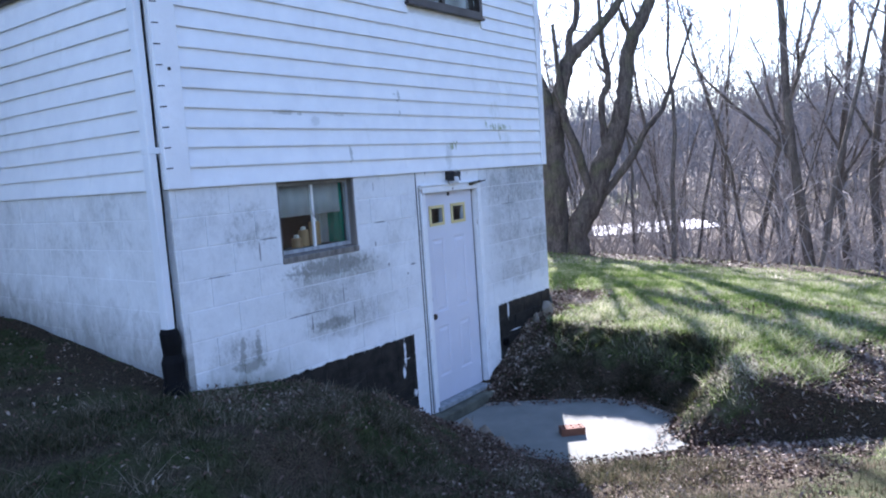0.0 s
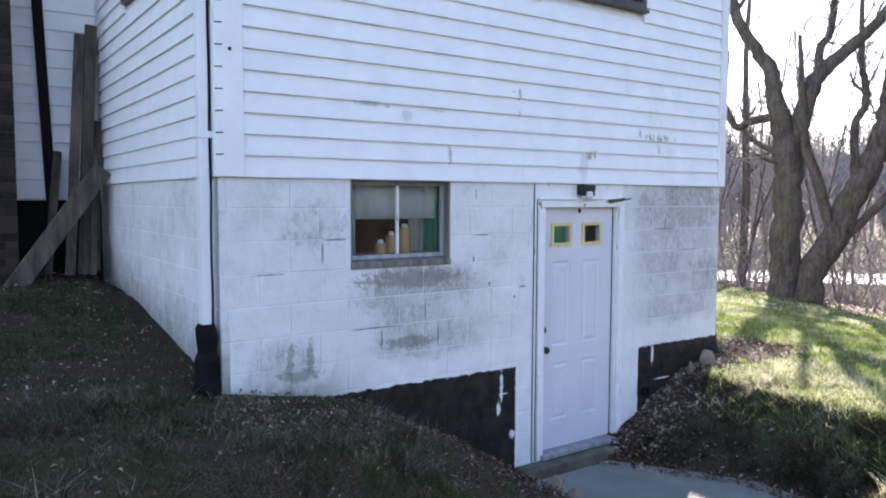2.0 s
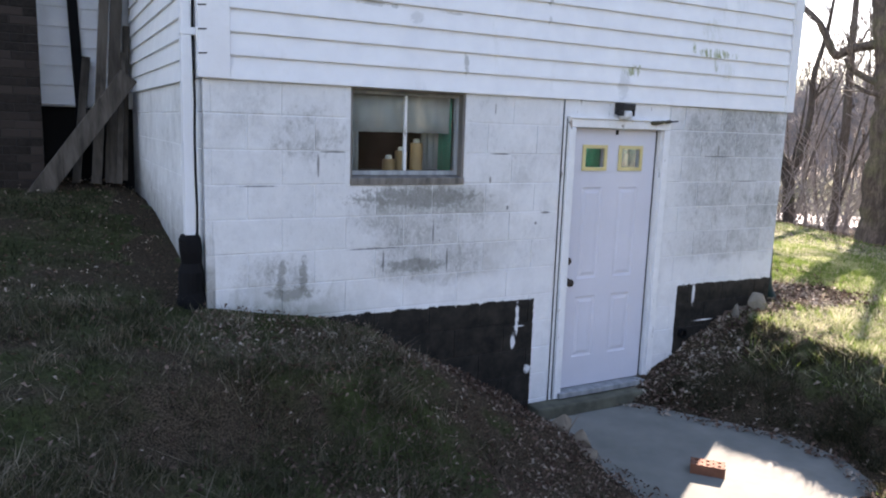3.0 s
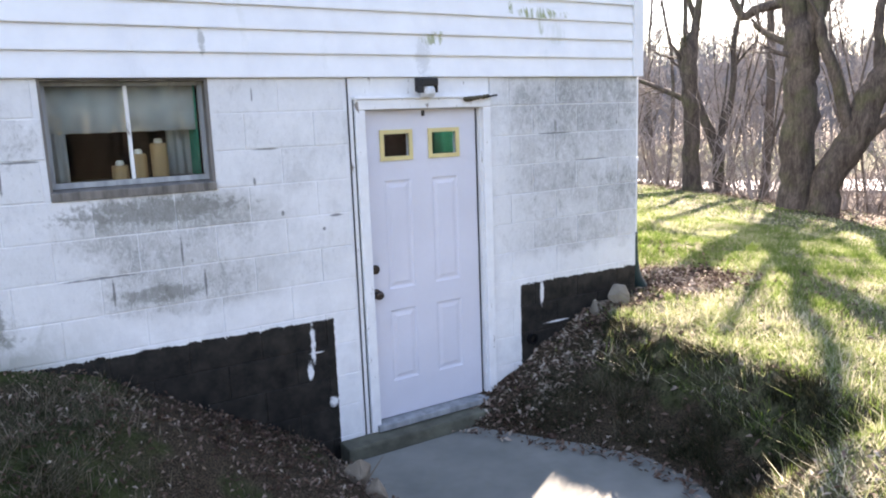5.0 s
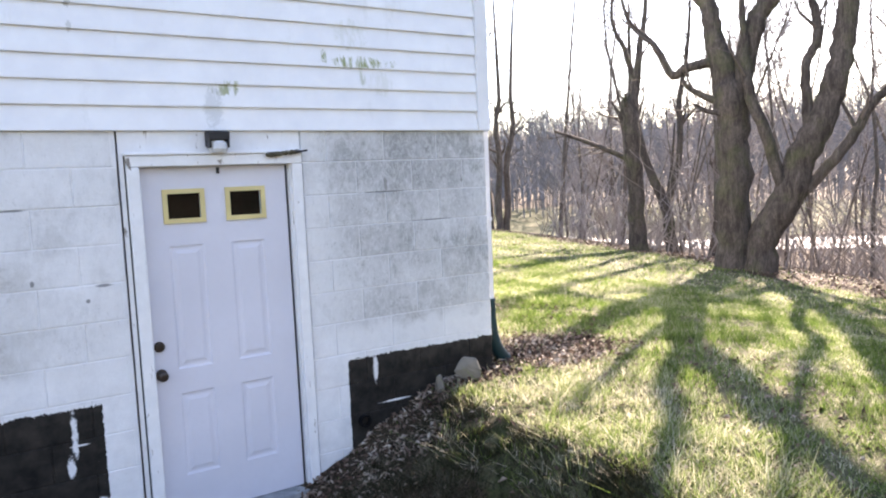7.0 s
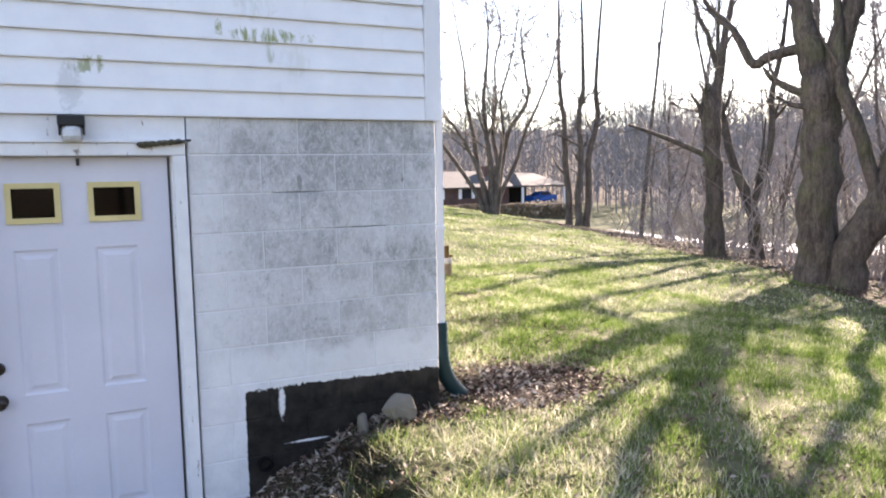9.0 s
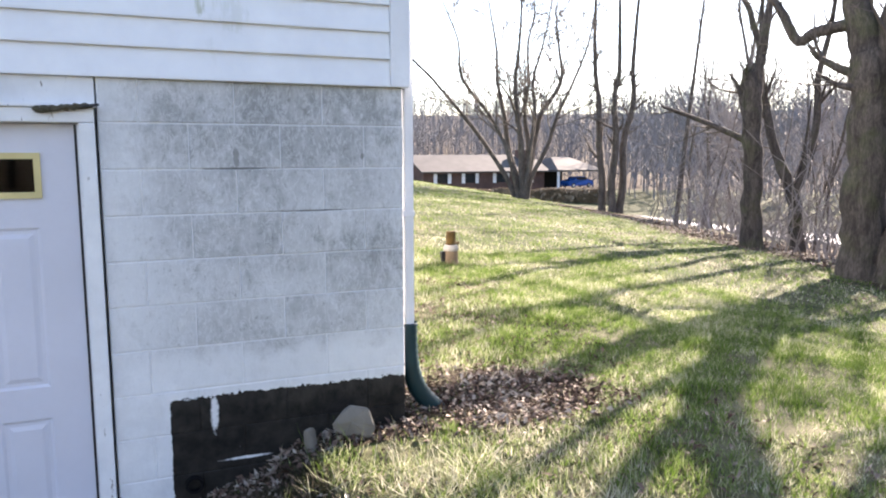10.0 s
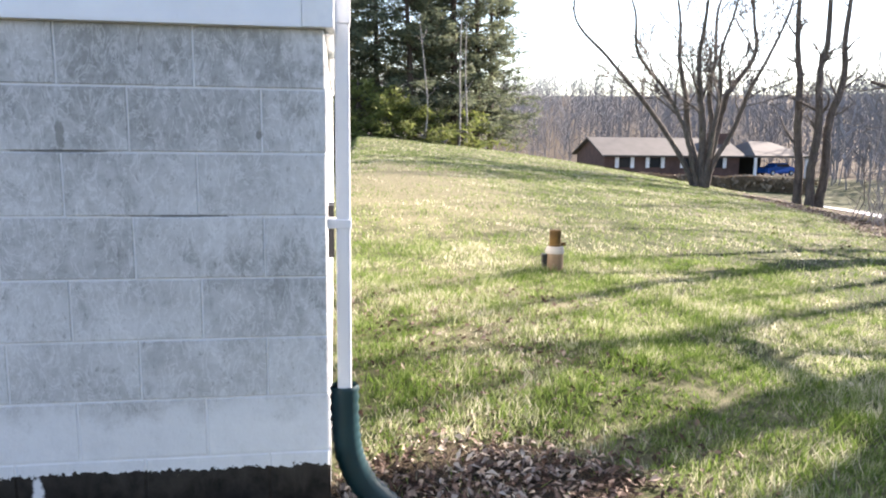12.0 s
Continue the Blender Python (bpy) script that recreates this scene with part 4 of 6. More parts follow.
def door_leaf():
    """A slab with four sunk panel fields and two small openings for glass."""
    y, back = 0.040, 0.085
    cols = (0.005, 0.135, 0.330, 0.484, 0.684, 0.849)
    rows = (0.002, 0.24, 0.72, 0.86, 1.56, 1.703, 1.858, 1.997)
    bm = bmesh.new()
    grid = {}

    def vert(a, b, c):
        key = (round(a, 4), round(b, 4), round(c, 4))
        if key not in grid:
            grid[key] = bm.verts.new(key)
        return grid[key]

    def quad(p, q, r, s):
        bm.faces.new((vert(*p), vert(*q), vert(*r), vert(*s)))

    for i in range(5):
        for j in range(7):
            a, b, lo, hi = cols[i], cols[i + 1], rows[j], rows[j + 1]
            glazed = i in (1, 3) and j == 5
            field = i in (1, 3) and j in (1, 3)
            if glazed:
                for p, q in (((a, lo), (b, lo)), ((b, lo), (b, hi)), ((b, hi), (a, hi)), ((a, hi), (a, lo))):
                    quad((p[0], y, p[1]), (q[0], y, q[1]), (q[0], back, q[1]), (p[0], back, p[1]))
            elif field:
                ring = [(0.0, y), (0.012, y + 0.007), (0.026, y + 0.007), (0.046, y + 0.001)]
                for (d0, y0), (d1, y1) in zip(ring, ring[1:]):
                    o = [(a + d0, lo + d0), (b - d0, lo + d0), (b - d0, hi - d0), (a + d0, hi - d0)]
                    n = [(a + d1, lo + d1), (b - d1, lo + d1), (b - d1, hi - d1), (a + d1, hi - d1)]
                    for k in range(4):
                        m = (k + 1) % 4
                        quad((o[k][0], y0, o[k][1]), (o[m][0], y0, o[m][1]), (n[m][0], y1, n[m][1]), (n[k][0], y1, n[k][1]))
                d, yy = ring[-1]
                quad((a + d, yy, lo + d), (b - d, yy, lo + d), (b - d, yy, hi - d), (a + d, yy, hi - d))
                quad((a, back, lo), (a, back, hi), (b, back, hi), (b, back, lo))
            if not glazed and not field:
                quad((a, y, lo), (b, y, lo), (b, y, hi), (a, y, hi))
                quad((a, back, lo), (a, back, hi), (b, back, hi), (b, back, lo))
    for j in range(7):
        for a in (cols[0], cols[-1]):
            quad((a, y, rows[j]), (a, y, rows[j + 1]), (a, back, rows[j + 1]), (a, back, rows[j]))
    for i in range(5):
        for z in (rows[0], rows[-1]):
            quad((cols[i], y, z), (cols[i + 1], y, z), (cols[i + 1], back, z), (cols[i], back, z))
    return bm


door = tagged(part("door_1", door_leaf(), DOORPAINT), "closed pale lilac-white panelled door with two small yellow-framed lights", "door", kind="structure")
for a, b in ((0.117, 0.348), (0.466, 0.702)):
    lo, hi = 1.685, 1.876
    t = 0.026
    bm = joined([(a, a + t, lo, hi), (b - t, b, lo, hi), (a + t, b - t, lo, lo + t), (a + t, b - t, hi - t, hi)], 0.028, 0.0398)
    light = part("window_frame", bm, YELLOW, door, "yellowed plastic light frame")
    pane = part("pane", box(a + 0.018, b - 0.018, 0.055, 0.059, lo + 0.018, hi - 0.018), GLASS, light)
    pane.visible_shadow = False
for z, r in ((0.845, 0.030), (1.005, 0.026)):
    knob = part("door_knob" if r > 0.028 else "deadbolt", lathe([(0.033, 0), (0.033, 0.006), (0.012, 0.010), (0.011, 0.03), (r * 0.8, 0.036), (r, 0.050), (r * 0.85, 0.062), (r * 0.4, 0.067)] if r > 0.028 else [(0.030, 0), (0.030, 0.012), (0.024, 0.020), (0.010, 0.022)], 20, pose(0.040, 0.0398, z, 90, 0, 0)), BRONZE, door, "dark bronze knob")
# dark strip laid on the leaf for the shade in its gap
part("weatherstrip", box(0.836, 0.8465, 0.0385, 0.0397, 0.004, 1.995), BLACKMETAL, door, "thin dark strip for the shade in the leaf's gap")
part("latch_tab", box(0.425, 0.440, 0.022, 0.0395, 1.955, 1.990, 0.002), BLACKMETAL, door, "small black tab")

lamp = empty("wall_lamp", pose(0.418, 0, 2.14), "black outdoor flood lamp with clouded lens above the door", "lamp")
part("base_plate", box(-0.056, 0.056, -0.022, -0.002, -0.035, 0.050, 0.004), BLACKMETAL, lamp)
part("housing", box(-0.058, 0.058, -0.105, -0.022, -0.005, 0.046, 0.008), BLACKMETAL, lamp)
part("lens", lathe([(0.040, -0.07), (0.052, -0.05), (0.050, -0.02), (0.040, -0.006)], 16, pose(0.0, -0.062, 0)), CLEAR, lamp, "clouded plastic lens")
for x in (-0.055, 0.047):
    part("bracket", box(x, x + 0.008, -0.10, -0.03, -0.045, -0.005, 0.002), BLACKMETAL, lamp)

splinter = bmesh.new()
for i in range(7):
    c = Vector((0.72 + 0.029 * i, -0.045 - 0.006 * math.sin(i * 1.7), 2.052 + 0.003 * i))
    bmesh.ops.create_icosphere(splinter, subdivisions=2, radius=1, matrix=Matrix.LocRotScale(c, Euler((0.3 * i, 0.2, 0.1)), (0.026, 0.012, 0.016 - 0.0016 * i)))
for v in splinter.verts:
    v.co += Vector((noise.noise(v.co * 60), noise.noise(v.co * 55 + Vector((3, 0, 0))), noise.noise(v.co * 50 + Vector((0, 5, 0))))) * 0.006
tagged(part("rotten_wood_strip", splinter, ROTTEN), "dark mossy rotten wood strip on the door casing", "wood strip")
part("torn_strip", plank_between((0.86, -0.05, 2.064), (0.945, -0.075, 2.074), 0.012, 0.005), BLACKMETAL, bpy.data.objects["rotten_wood_strip"], "curled black strip")

# -- basement window
win = tagged(part("window_1", joined([(-1.725, -1.712, 1.64, Z_SIDE - 0.004), (-0.931, -0.913, 1.64, Z_SIDE - 0.004), (-1.712, -0.931, 2.180, Z_SIDE - 0.004)], 0.004, 0.17), GREYWOOD), "small wooden basement window with lace curtain and candles behind", "window", kind="structure")
part("window_sill", plank_between((-1.724, 0.045, 1.622), (-0.914, 0.045, 1.622), 0.046, 0.115, (0, 1, 0.12), 0.005), GREYWOOD, win, "weathered grey wooden sill")
part("window_frame", joined([(-1.711, -1.690, 1.652, 2.179), (-0.953, -0.932, 1.652, 2.179), (-1.690, -0.953, 2.160, 2.179), (-1.690, -0.953, 1.652, 1.680)], 0.060, 0.095), SASH, win, "grey painted sash")
part("mullion", box(-1.329, -1.311, 0.066, 0.092, 1.680, 2.16, 0.003), OLDTRIM, win, "white mullion")
for a, b in ((-1.691, -1.329), (-1.311, -0.952)):
    pane = part("pane", box(a, b, 0.077, 0.081, 1.679, 2.161), GLASS, win)
    pane.visible_shadow = False


def cloth(x0, x1, z0, z1, y, folds, depth, thick=0.003):
    """A hanging cloth with folds and some thickness."""
    bm = bmesh.new()
    n = 48
    rows = []
    for back in (0, thick):
        top, low = [], []
        for i in range(n + 1):
            s = i / n
            yy = y + depth * math.sin(s * folds * 2 * math.pi) + depth * 0.4 * math.sin(s * folds * 5.1 + 1) + back
            hem = 0.0015 * math.sin(s * folds * 2 * math.pi + 0.6)
            top.append(bm.verts.new((x0 + (x1 - x0) * s, yy * 0.6 + y * 0.4, z1)))
            low.append(bm.verts.new((x0 + (x1 - x0) * s, yy, z0 + hem)))
        rows.append((top, low))
    (t0, l0), (t1, l1) = rows
    for i in range(n):
        bm.faces.new((t0[i], t0[i + 1], l0[i + 1], l0[i]))
        bm.faces.new((t1[i], l1[i], l1[i + 1], t1[i + 1]))
        bm.faces.new((l0[i], l0[i + 1], l1[i + 1], l1[i]))
        bm.faces.new((t0[i], t1[i], t1[i + 1], t0[i + 1]))
    for f in bm.faces:
        f.smooth = True
    return bm


curtain = empty("lace_curtain", pose(0, 0, 0), "pale lace valance and side curtains behind the basement window", "curtain")
part("valance", cloth(-1.69, -0.955, 1.925, 2.17, 0.135, 7, 0.006), LACE, curtain)
part("side_panel", cloth(-1.69, -1.615, 1.675, 2.165, 0.15, 2, 0.006), LACE, curtain)
part("side_panel", cloth(-1.10, -0.962, 1.675, 2.165, 0.275, 3, 0.006), LACE, curtain)
part("curtain_rod", cylinder(0.006, 0.006, 0.84, 10, pose(-1.318, 0.165, 2.168, 0, 90, 0)), OLDTRIM, curtain)
teal = cloth(0.0, 0.22, 1.675, 2.165, 0, 3, 0.005)
bmesh.ops.transform(teal, matrix=pose(-0.960, 0.105, 0, 0, 0, 92), verts=teal.verts)
tagged(part("teal_curtain", teal, TEAL), "teal green curtain hanging behind the lace", "curtain")
tagged(part("inner_sill", box(-1.72, -0.92, 0.171, 0.36, 1.640, 1.672, 0.003), GREYWOOD), "inner wooden window sill", "window sill", kind="structure")
for x, y, h, r in ((-1.36, 0.24, 0.075, 0.044), (-1.255, 0.27, 0.13, 0.042), (-1.150, 0.25, 0.185, 0.045)):
    c = empty("candle", pose(x, y, 1.672), "tan pillar candle with a white top on the window sill", "candle", "candles on the window sill")
    part("wax", lathe([(r, 0), (r, h - 0.012), (r * 0.9, h)], 20), CANDLE, c)
    part("cap", lathe([(r * 0.5, h), (r * 0.5, h + 0.018), (r * 0.35, h + 0.026)], 14), WICKWHITE, c, "white cap")

# -- basement window in the sunny wall, seen through the lights of the door
w = tagged(part("window_4", joined([(1.622, 1.66, 1.522, 2.058), (2.74, 2.778, 1.522, 2.058), (1.66, 2.74, 1.522, 1.555), (1.66, 2.74, 2.025, 2.058), (2.18, 2.22, 1.555, 2.025)], X1 - 0.15, X1 - 0.06, True), OLDTRIM), "small white-framed basement window in the sunlit wall", "window", kind="structure")
for a, b in ((1.661, 2.179), (2.221, 2.739)):
    p = part("pane", box(X1 - 0.105, X1 - 0.10, a, b, 1.556, 2.024), GLASS, w)
    p.visible_shadow = False
teal = cloth(1.80, 2.70, 1.50, 2.10, 0, 9, 0.012)
bmesh.ops.transform(teal, matrix=Matrix.Translation((X1 - 0.23, 0, 0)) @ pose(0, 0, 0, 0, 0, 90), verts=teal.verts)
tagged(part("teal_curtain", teal, THINTEAL), "thin teal curtain glowing in the sunlit basement window", "curtain")

# -- upper windows, of which only the foot comes into view
for nm, x0, x1 in (("window_2", UPWIN[0], UPWIN[1]),):
    w = tagged(part(nm, joined([(x0, x0 + 0.05, 3.70, 4.75), (x1 - 0.05, x1, 3.70, 4.75), (x0 + 0.05, x1 - 0.05, 4.69, 4.75), (x0 + 0.05, x1 - 0.05, 3.70, 3.75)], -0.045, 0.12), BRONZE), "dark-framed upper window", "window", kind="structure")
    part("window_sill", box(x0 - 0.02, x1 + 0.02, -0.06, 0.0, 3.672, 3.699, 0.004), BRONZE, w)
    part("mullion", box((x0 + x1) / 2 - 0.02, (x0 + x1) / 2 + 0.02, 0.0, 0.05, 3.75, 4.69), BRONZE, w)
    for a, b in ((x0 + 0.05, (x0 + x1) / 2 - 0.02), ((x0 + x1) / 2 + 0.02, x1 - 0.05)):
        p = part("pane", box(a, b, 0.02, 0.025, 3.75, 4.69), GLASS, w)
        p.visible_shadow = False
w = tagged(part("window_3", joined([(1.06, 1.11, 3.66, 4.75), (2.24, 2.29, 3.66, 4.75), (1.11, 2.24, 4.69, 4.75), (1.11, 2.24, 3.66, 3.71)], X0 - 0.045, X0 + 0.1, True), BRONZE), "dark-framed upper side window", "window", kind="structure")
part("mullion", box(X0 - 0.01, X0 + 0.04, 1.66, 1.70, 3.71, 4.69), BRONZE, w)
for a, b in ((1.11, 1.66), (1.70, 2.24)):
    p = part("pane", box(X0 + 0.01, X0 + 0.015, a, b, 3.71, 4.69), GLASS, w)
    p.visible_shadow = False


# -- rain pipes
def bent_pipe(pts, radius, ribs, sides=18, ripple=0.05):
    """A corrugated round pipe along a line of points."""
    pts = [Vector(p) for p in pts]
    path = []
    for i in range(len(pts) - 1):
        p0, p1, p2, p3 = pts[max(i - 1, 0)], pts[i], pts[i + 1], pts[min(i + 2, len(pts) - 1)]
        for k in range(8):
            t = k / 8
            path.append(0.5 * (2 * p1 + (p2 - p0) * t + (2 * p0 - 5 * p1 + 4 * p2 - p3) * t * t + (3 * p1 - p0 - 3 * p2 + p3) * t ** 3))
    path.append(pts[-1])
    tube = Tubes()
    rad = [radius * (1 + ripple * (1 if (int(i * ribs / len(path)) % 2) else -1)) for i in range(len(path))]
    tube.add(path, rad, sides)
    inner = [p.copy() for p in path[::-1]]
    tube.add(inner, [r * 0.9 for r in rad[::-1]], sides)
    return tube


spout = empty("downspout", pose(0, 0, 0), "white rectangular downspout ending in a dark green elbow", "downspout")
part("pipe", box(2.341, 2.390, 0.060, 0.135, 0.95, TOP - 0.1, 0.008), WHITEMETAL, spout)
part("pipe_joint", box(2.337, 2.394, 0.056, 0.139, 2.22, 2.30, 0.006), WHITEMETAL, spout)
part("strap", box(2.312, 2.393, 0.054, 0.141, 1.55, 1.58, 0.003), WHITEMETAL, spout)
elbow = bent_pipe([(2.366, 0.098, 0.985), (2.367, 0.098, 0.84), (2.385, 0.10, 0.71), (2.44, 0.115, 0.59), (2.55, 0.135, 0.47)], 0.050, 34)
elbow.object("elbow", GREENPIPE, spout)
tagged(bpy.data.objects["elbow"], "dark green corrugated plastic elbow")
tagged(part("meter_box", box(X1 - 0.002, X1 + 0.022, 0.36, 0.50, 1.40, 1.60, 0.005), BLACKMETAL), "small black box fixed to the east wall", "meter box")

spout2 = empty("downspout", pose(0, 0, 0), "white rectangular downspout ending in a black boot", "downspout")
part("pipe", box(X0 - 0.108, X0 - 0.054, 0.015, 0.090, 1.27, TOP - 0.1, 0.008), WHITEMETAL, spout2)
part("strap", box(X0 - 0.112, X0 - 0.002, 0.010, 0.095, 2.42, 2.46, 0.003), WHITEMETAL, spout2)
part("strap", box(X0 - 0.112, X0 - 0.002, 0.010, 0.095, 3.5, 3.54, 0.003), WHITEMETAL, spout2)
# black tube added to draw the dark shadow gap beside the downspout
cable = Tubes()
cable.add([Vector((X0 - 0.043 + 0.003 * math.sin(k * 1.9), 0.024, 1.28 + k * 0.2)) for k in range(19)], [0.007] * 19, 8)
tagged(cable.object("cable", BLACKPIPE), "thin black line added for the shadow gap beside the downspout", "cable")
boot = lathe([(0.050, 1.315), (0.062, 1.29), (0.064, 1.22), (0.058, 1.15), (0.072, 1.10), (0.074, 0.98), (0.085, 0.93), (0.088, 0.72)], 18, pose(X0 - 0.075, 0.045, 0))
for v in boot.verts:
    v.co += Vector((noise.noise(v.co * 9), noise.noise(v.co * 9 + Vector((4, 0, 0))), 0)) * 0.012
part("boot", boot, BLACKPIPE, spout2, "crumpled black plastic boot")
wspout = empty("downspout", pose(0, 0, 0), "black downspout on the wing's white siding", "downspout")
part("pipe", plank_between((-3.13, WING - 0.03, 3.9), (-3.06, WING - 0.03, 2.02), 0.085, 0.07, (0, 1, 0), 0.010), BLACKPIPE, wspout)
part("pipe_foot", plank_between((-3.06, WING - 0.03, 2.02), (-3.02, WING - 0.05, 1.30), 0.11, 0.09, (0, 1, 0), 0.012), BLACKPIPE, wspout)

# -- boards stacked in the corner
for a, b, wd, th in (((-2.98, 3.05, 1.36), (-2.79, 3.40, 3.60), 0.085, 0.038), ((-2.86, 3.12, 1.36), (-2.685, 3.42, 3.70), 0.100, 0.040), ((-2.74, 3.16, 1.38), (-2.655, 3.40, 2.80), 0.060, 0.035), ((-2.80, 2.98, 1.36), (-2.70, 3.30, 2.55), 0.055, 0.03), ((-3.14, 3.22, 1.35), (-3.00, 3.44, 2.5), 0.07, 0.03)):
    tagged(part("leaning_board", plank_between(a, b, wd, th, (0, 1, 0)), BOARDWOOD), "old weathered board leaning in the house corner", "board", "boards leaning in the corner")
tagged(part("leaning_board", plank_between((-3.50, 2.78, 1.22), (-2.68, 3.05, 2.33), 0.165, 0.042, (0, 1, 0.15)), BOARDWOOD), "wide grey board leaning aslant across the others", "board", "boards leaning in the corner")

# -- sunken doorway: step, slab, brick, stones
tagged(part("step", box(-0.29, 0.98, -0.15, 0.006, -0.30, -0.054, 0.018), DAMP), "low concrete step below the door", "step", kind="structure")


def slab():
    """A poured pad with a rounded, uneven outline."""
    bm = bmesh.new()
    n = 72
    top, low = [], []
    for i in range(n):
        a = 2 * math.pi * i / n
        c, s = math.cos(a), math.sin(a)
        r = 1.0 / (abs(c) ** 4 + abs(s) ** 4) ** 0.25
        x, y = 0.45 + 0.98 * c * r, -1.13 + 1.10 * s * r
        x, y = x + 0.03 * math.sin(5 * a + 1), y + 0.03 * math.sin(4 * a)
        top.append(bm.verts.new((x, min(y, -0.165), -0.135)))
        low.append(bm.verts.new((x, min(y, -0.165), -0.32)))
    bm.faces.new(top)
    for i in range(n):
        bm.faces.new((top[i], low[i], low[(i + 1) % n], top[(i + 1) % n]))
    return bm


tagged(part("pavement_slab", slab(), CONCRETE), "pale concrete pad before the sunken door", "slab", kind="structure")


def holed_brick():
    """A brick with two rows of three round holes through it."""
    bm = bmesh.new()
    lx, ly, h = 0.104, 0.054, 0.064
    xs = (-lx, -0.033, 0.033, lx)
    for k in range(6):
        a, b = xs[k % 3], xs[k % 3 + 1]
        cx, cy = (a + b) / 2, (-ly / 2, ly / 2)[k // 3]
        n = 16
        outer = []
        for i in range(n):
            t = 2 * math.pi * i / n
            c, s = math.cos(t), math.sin(t)
            sc = min((b - a) / 2 / max(abs(c), 1e-6), ly / 2 / max(abs(s), 1e-6))
            outer.append((cx + c * sc, cy + s * sc))
        for z, flip in ((h, False), (0, True)):
            ov = [bm.verts.new((x, y, z)) for x, y in outer]
            iv = [bm.verts.new((cx + 0.0125 * math.cos(2 * math.pi * i / n), cy + 0.0125 * math.sin(2 * math.pi * i / n), z)) for i in range(n)]
            for i in range(n):
                j = (i + 1) % n
                bm.faces.new((ov[i], ov[j], iv[j], iv[i]) if not flip else (iv[i], iv[j], ov[j], ov[i]))
            if not flip:
                hi = iv
            else:
                for i in range(n):
                    j = (i + 1) % n
                    bm.faces.new((hi[i], hi[j], iv[j], iv[i]))
    c = [(-lx, -ly), (lx, -ly), (lx, ly), (-lx, ly)]
    for i in range(4):
        j = (i + 1) % 4
        bm.faces.new([bm.verts.new((*p, z)) for p, z in ((c[i], 0), (c[j], 0), (c[j], h), (c[i], h))])
    return bm


br = tagged(part("brick", holed_brick(), REDBRICK), "loose red brick with six holes on the concrete pad", "brick")
br.matrix_basis = pose(0.21, -1.28, -0.135, 0, 0, -48)

for x, y, r, sq, sd in ((-0.40, -0.36, 0.085, (1.3, 1.0, 0.75), 3), (-0.46, -0.62, 0.11, (0.8, 0.9, 0.95), 8), (-0.43, -0.80, 0.085, (0.8, 1.1, 0.95), 5), (-0.50, -0.98, 0.06, (1.2, 1.0, 0.7), 2)):
    s = tagged(part("stone", stone(r, sd, sq), STONE), "rough brown field stone edging the concrete pad", "stone", "stones at the pad's edge")
    s.matrix_basis = pose(x, y, max(-0.13, gz(x, y)) + r * 0.35, 0, 0, sd * 40)
for x, y, r, sq, sd, lab in ((1.785, -0.10, 0.075, (0.75, 0.6, 1.35), 4, "small pointed pale stone against the tarred wall"), (2.00, -0.11, 0.12, (1.35, 0.55, 0.85), 21, "larger pale angular stone against the tarred wall")):
    s = tagged(part("stone", stone(r, sd, sq, 0.5), PALESTONE), lab, "stone", "stones at the wall")
    s.matrix_basis = pose(x, y, gz(x, y) + r * 0.55, 0, 8, sd * 25)
drain = tagged(part("drain_pipe", lathe([(0.036, 0), (0.040, 0.01), (0.040, 0.06), (0.030, 0.06), (0.030, 0.004)], 18, pose(1.255, 0.03, 0.33, 90, 0, 0)), BLACKPIPE), "round black drain pipe end in the tarred wall", "pipe")

# -- well head on the lawn
well = empty("well_pipe", pose(4.41, 4.29, gz(4.41, 4.29) - 0.02), "rusty capped well pipe standing in the grass", "well pipe")
part("casing", lathe([(0.085, -0.1), (0.085, 0.17), (0.080, 0.175)], 20), CASING, well)
part("band", lathe([(0.088, 0.175), (0.090, 0.20), (0.080, 0.235), (0.060, 0.245)], 20), PALE, well, "pale worn band")
part("cap", lathe([(0.062, 0.245), (0.066, 0.26), (0.056, 0.27), (0.056, 0.39), (0.050, 0.40)], 16), RUST, well, "rusty iron cap")
part("side_box", box(-0.125, -0.080, -0.03, 0.03, 0.04, 0.17, 0.006), BLACKMETAL, well)
part("lug", box(0.05, 0.10, -0.02, 0.02, 0.245, 0.275, 0.004), RUST, well)


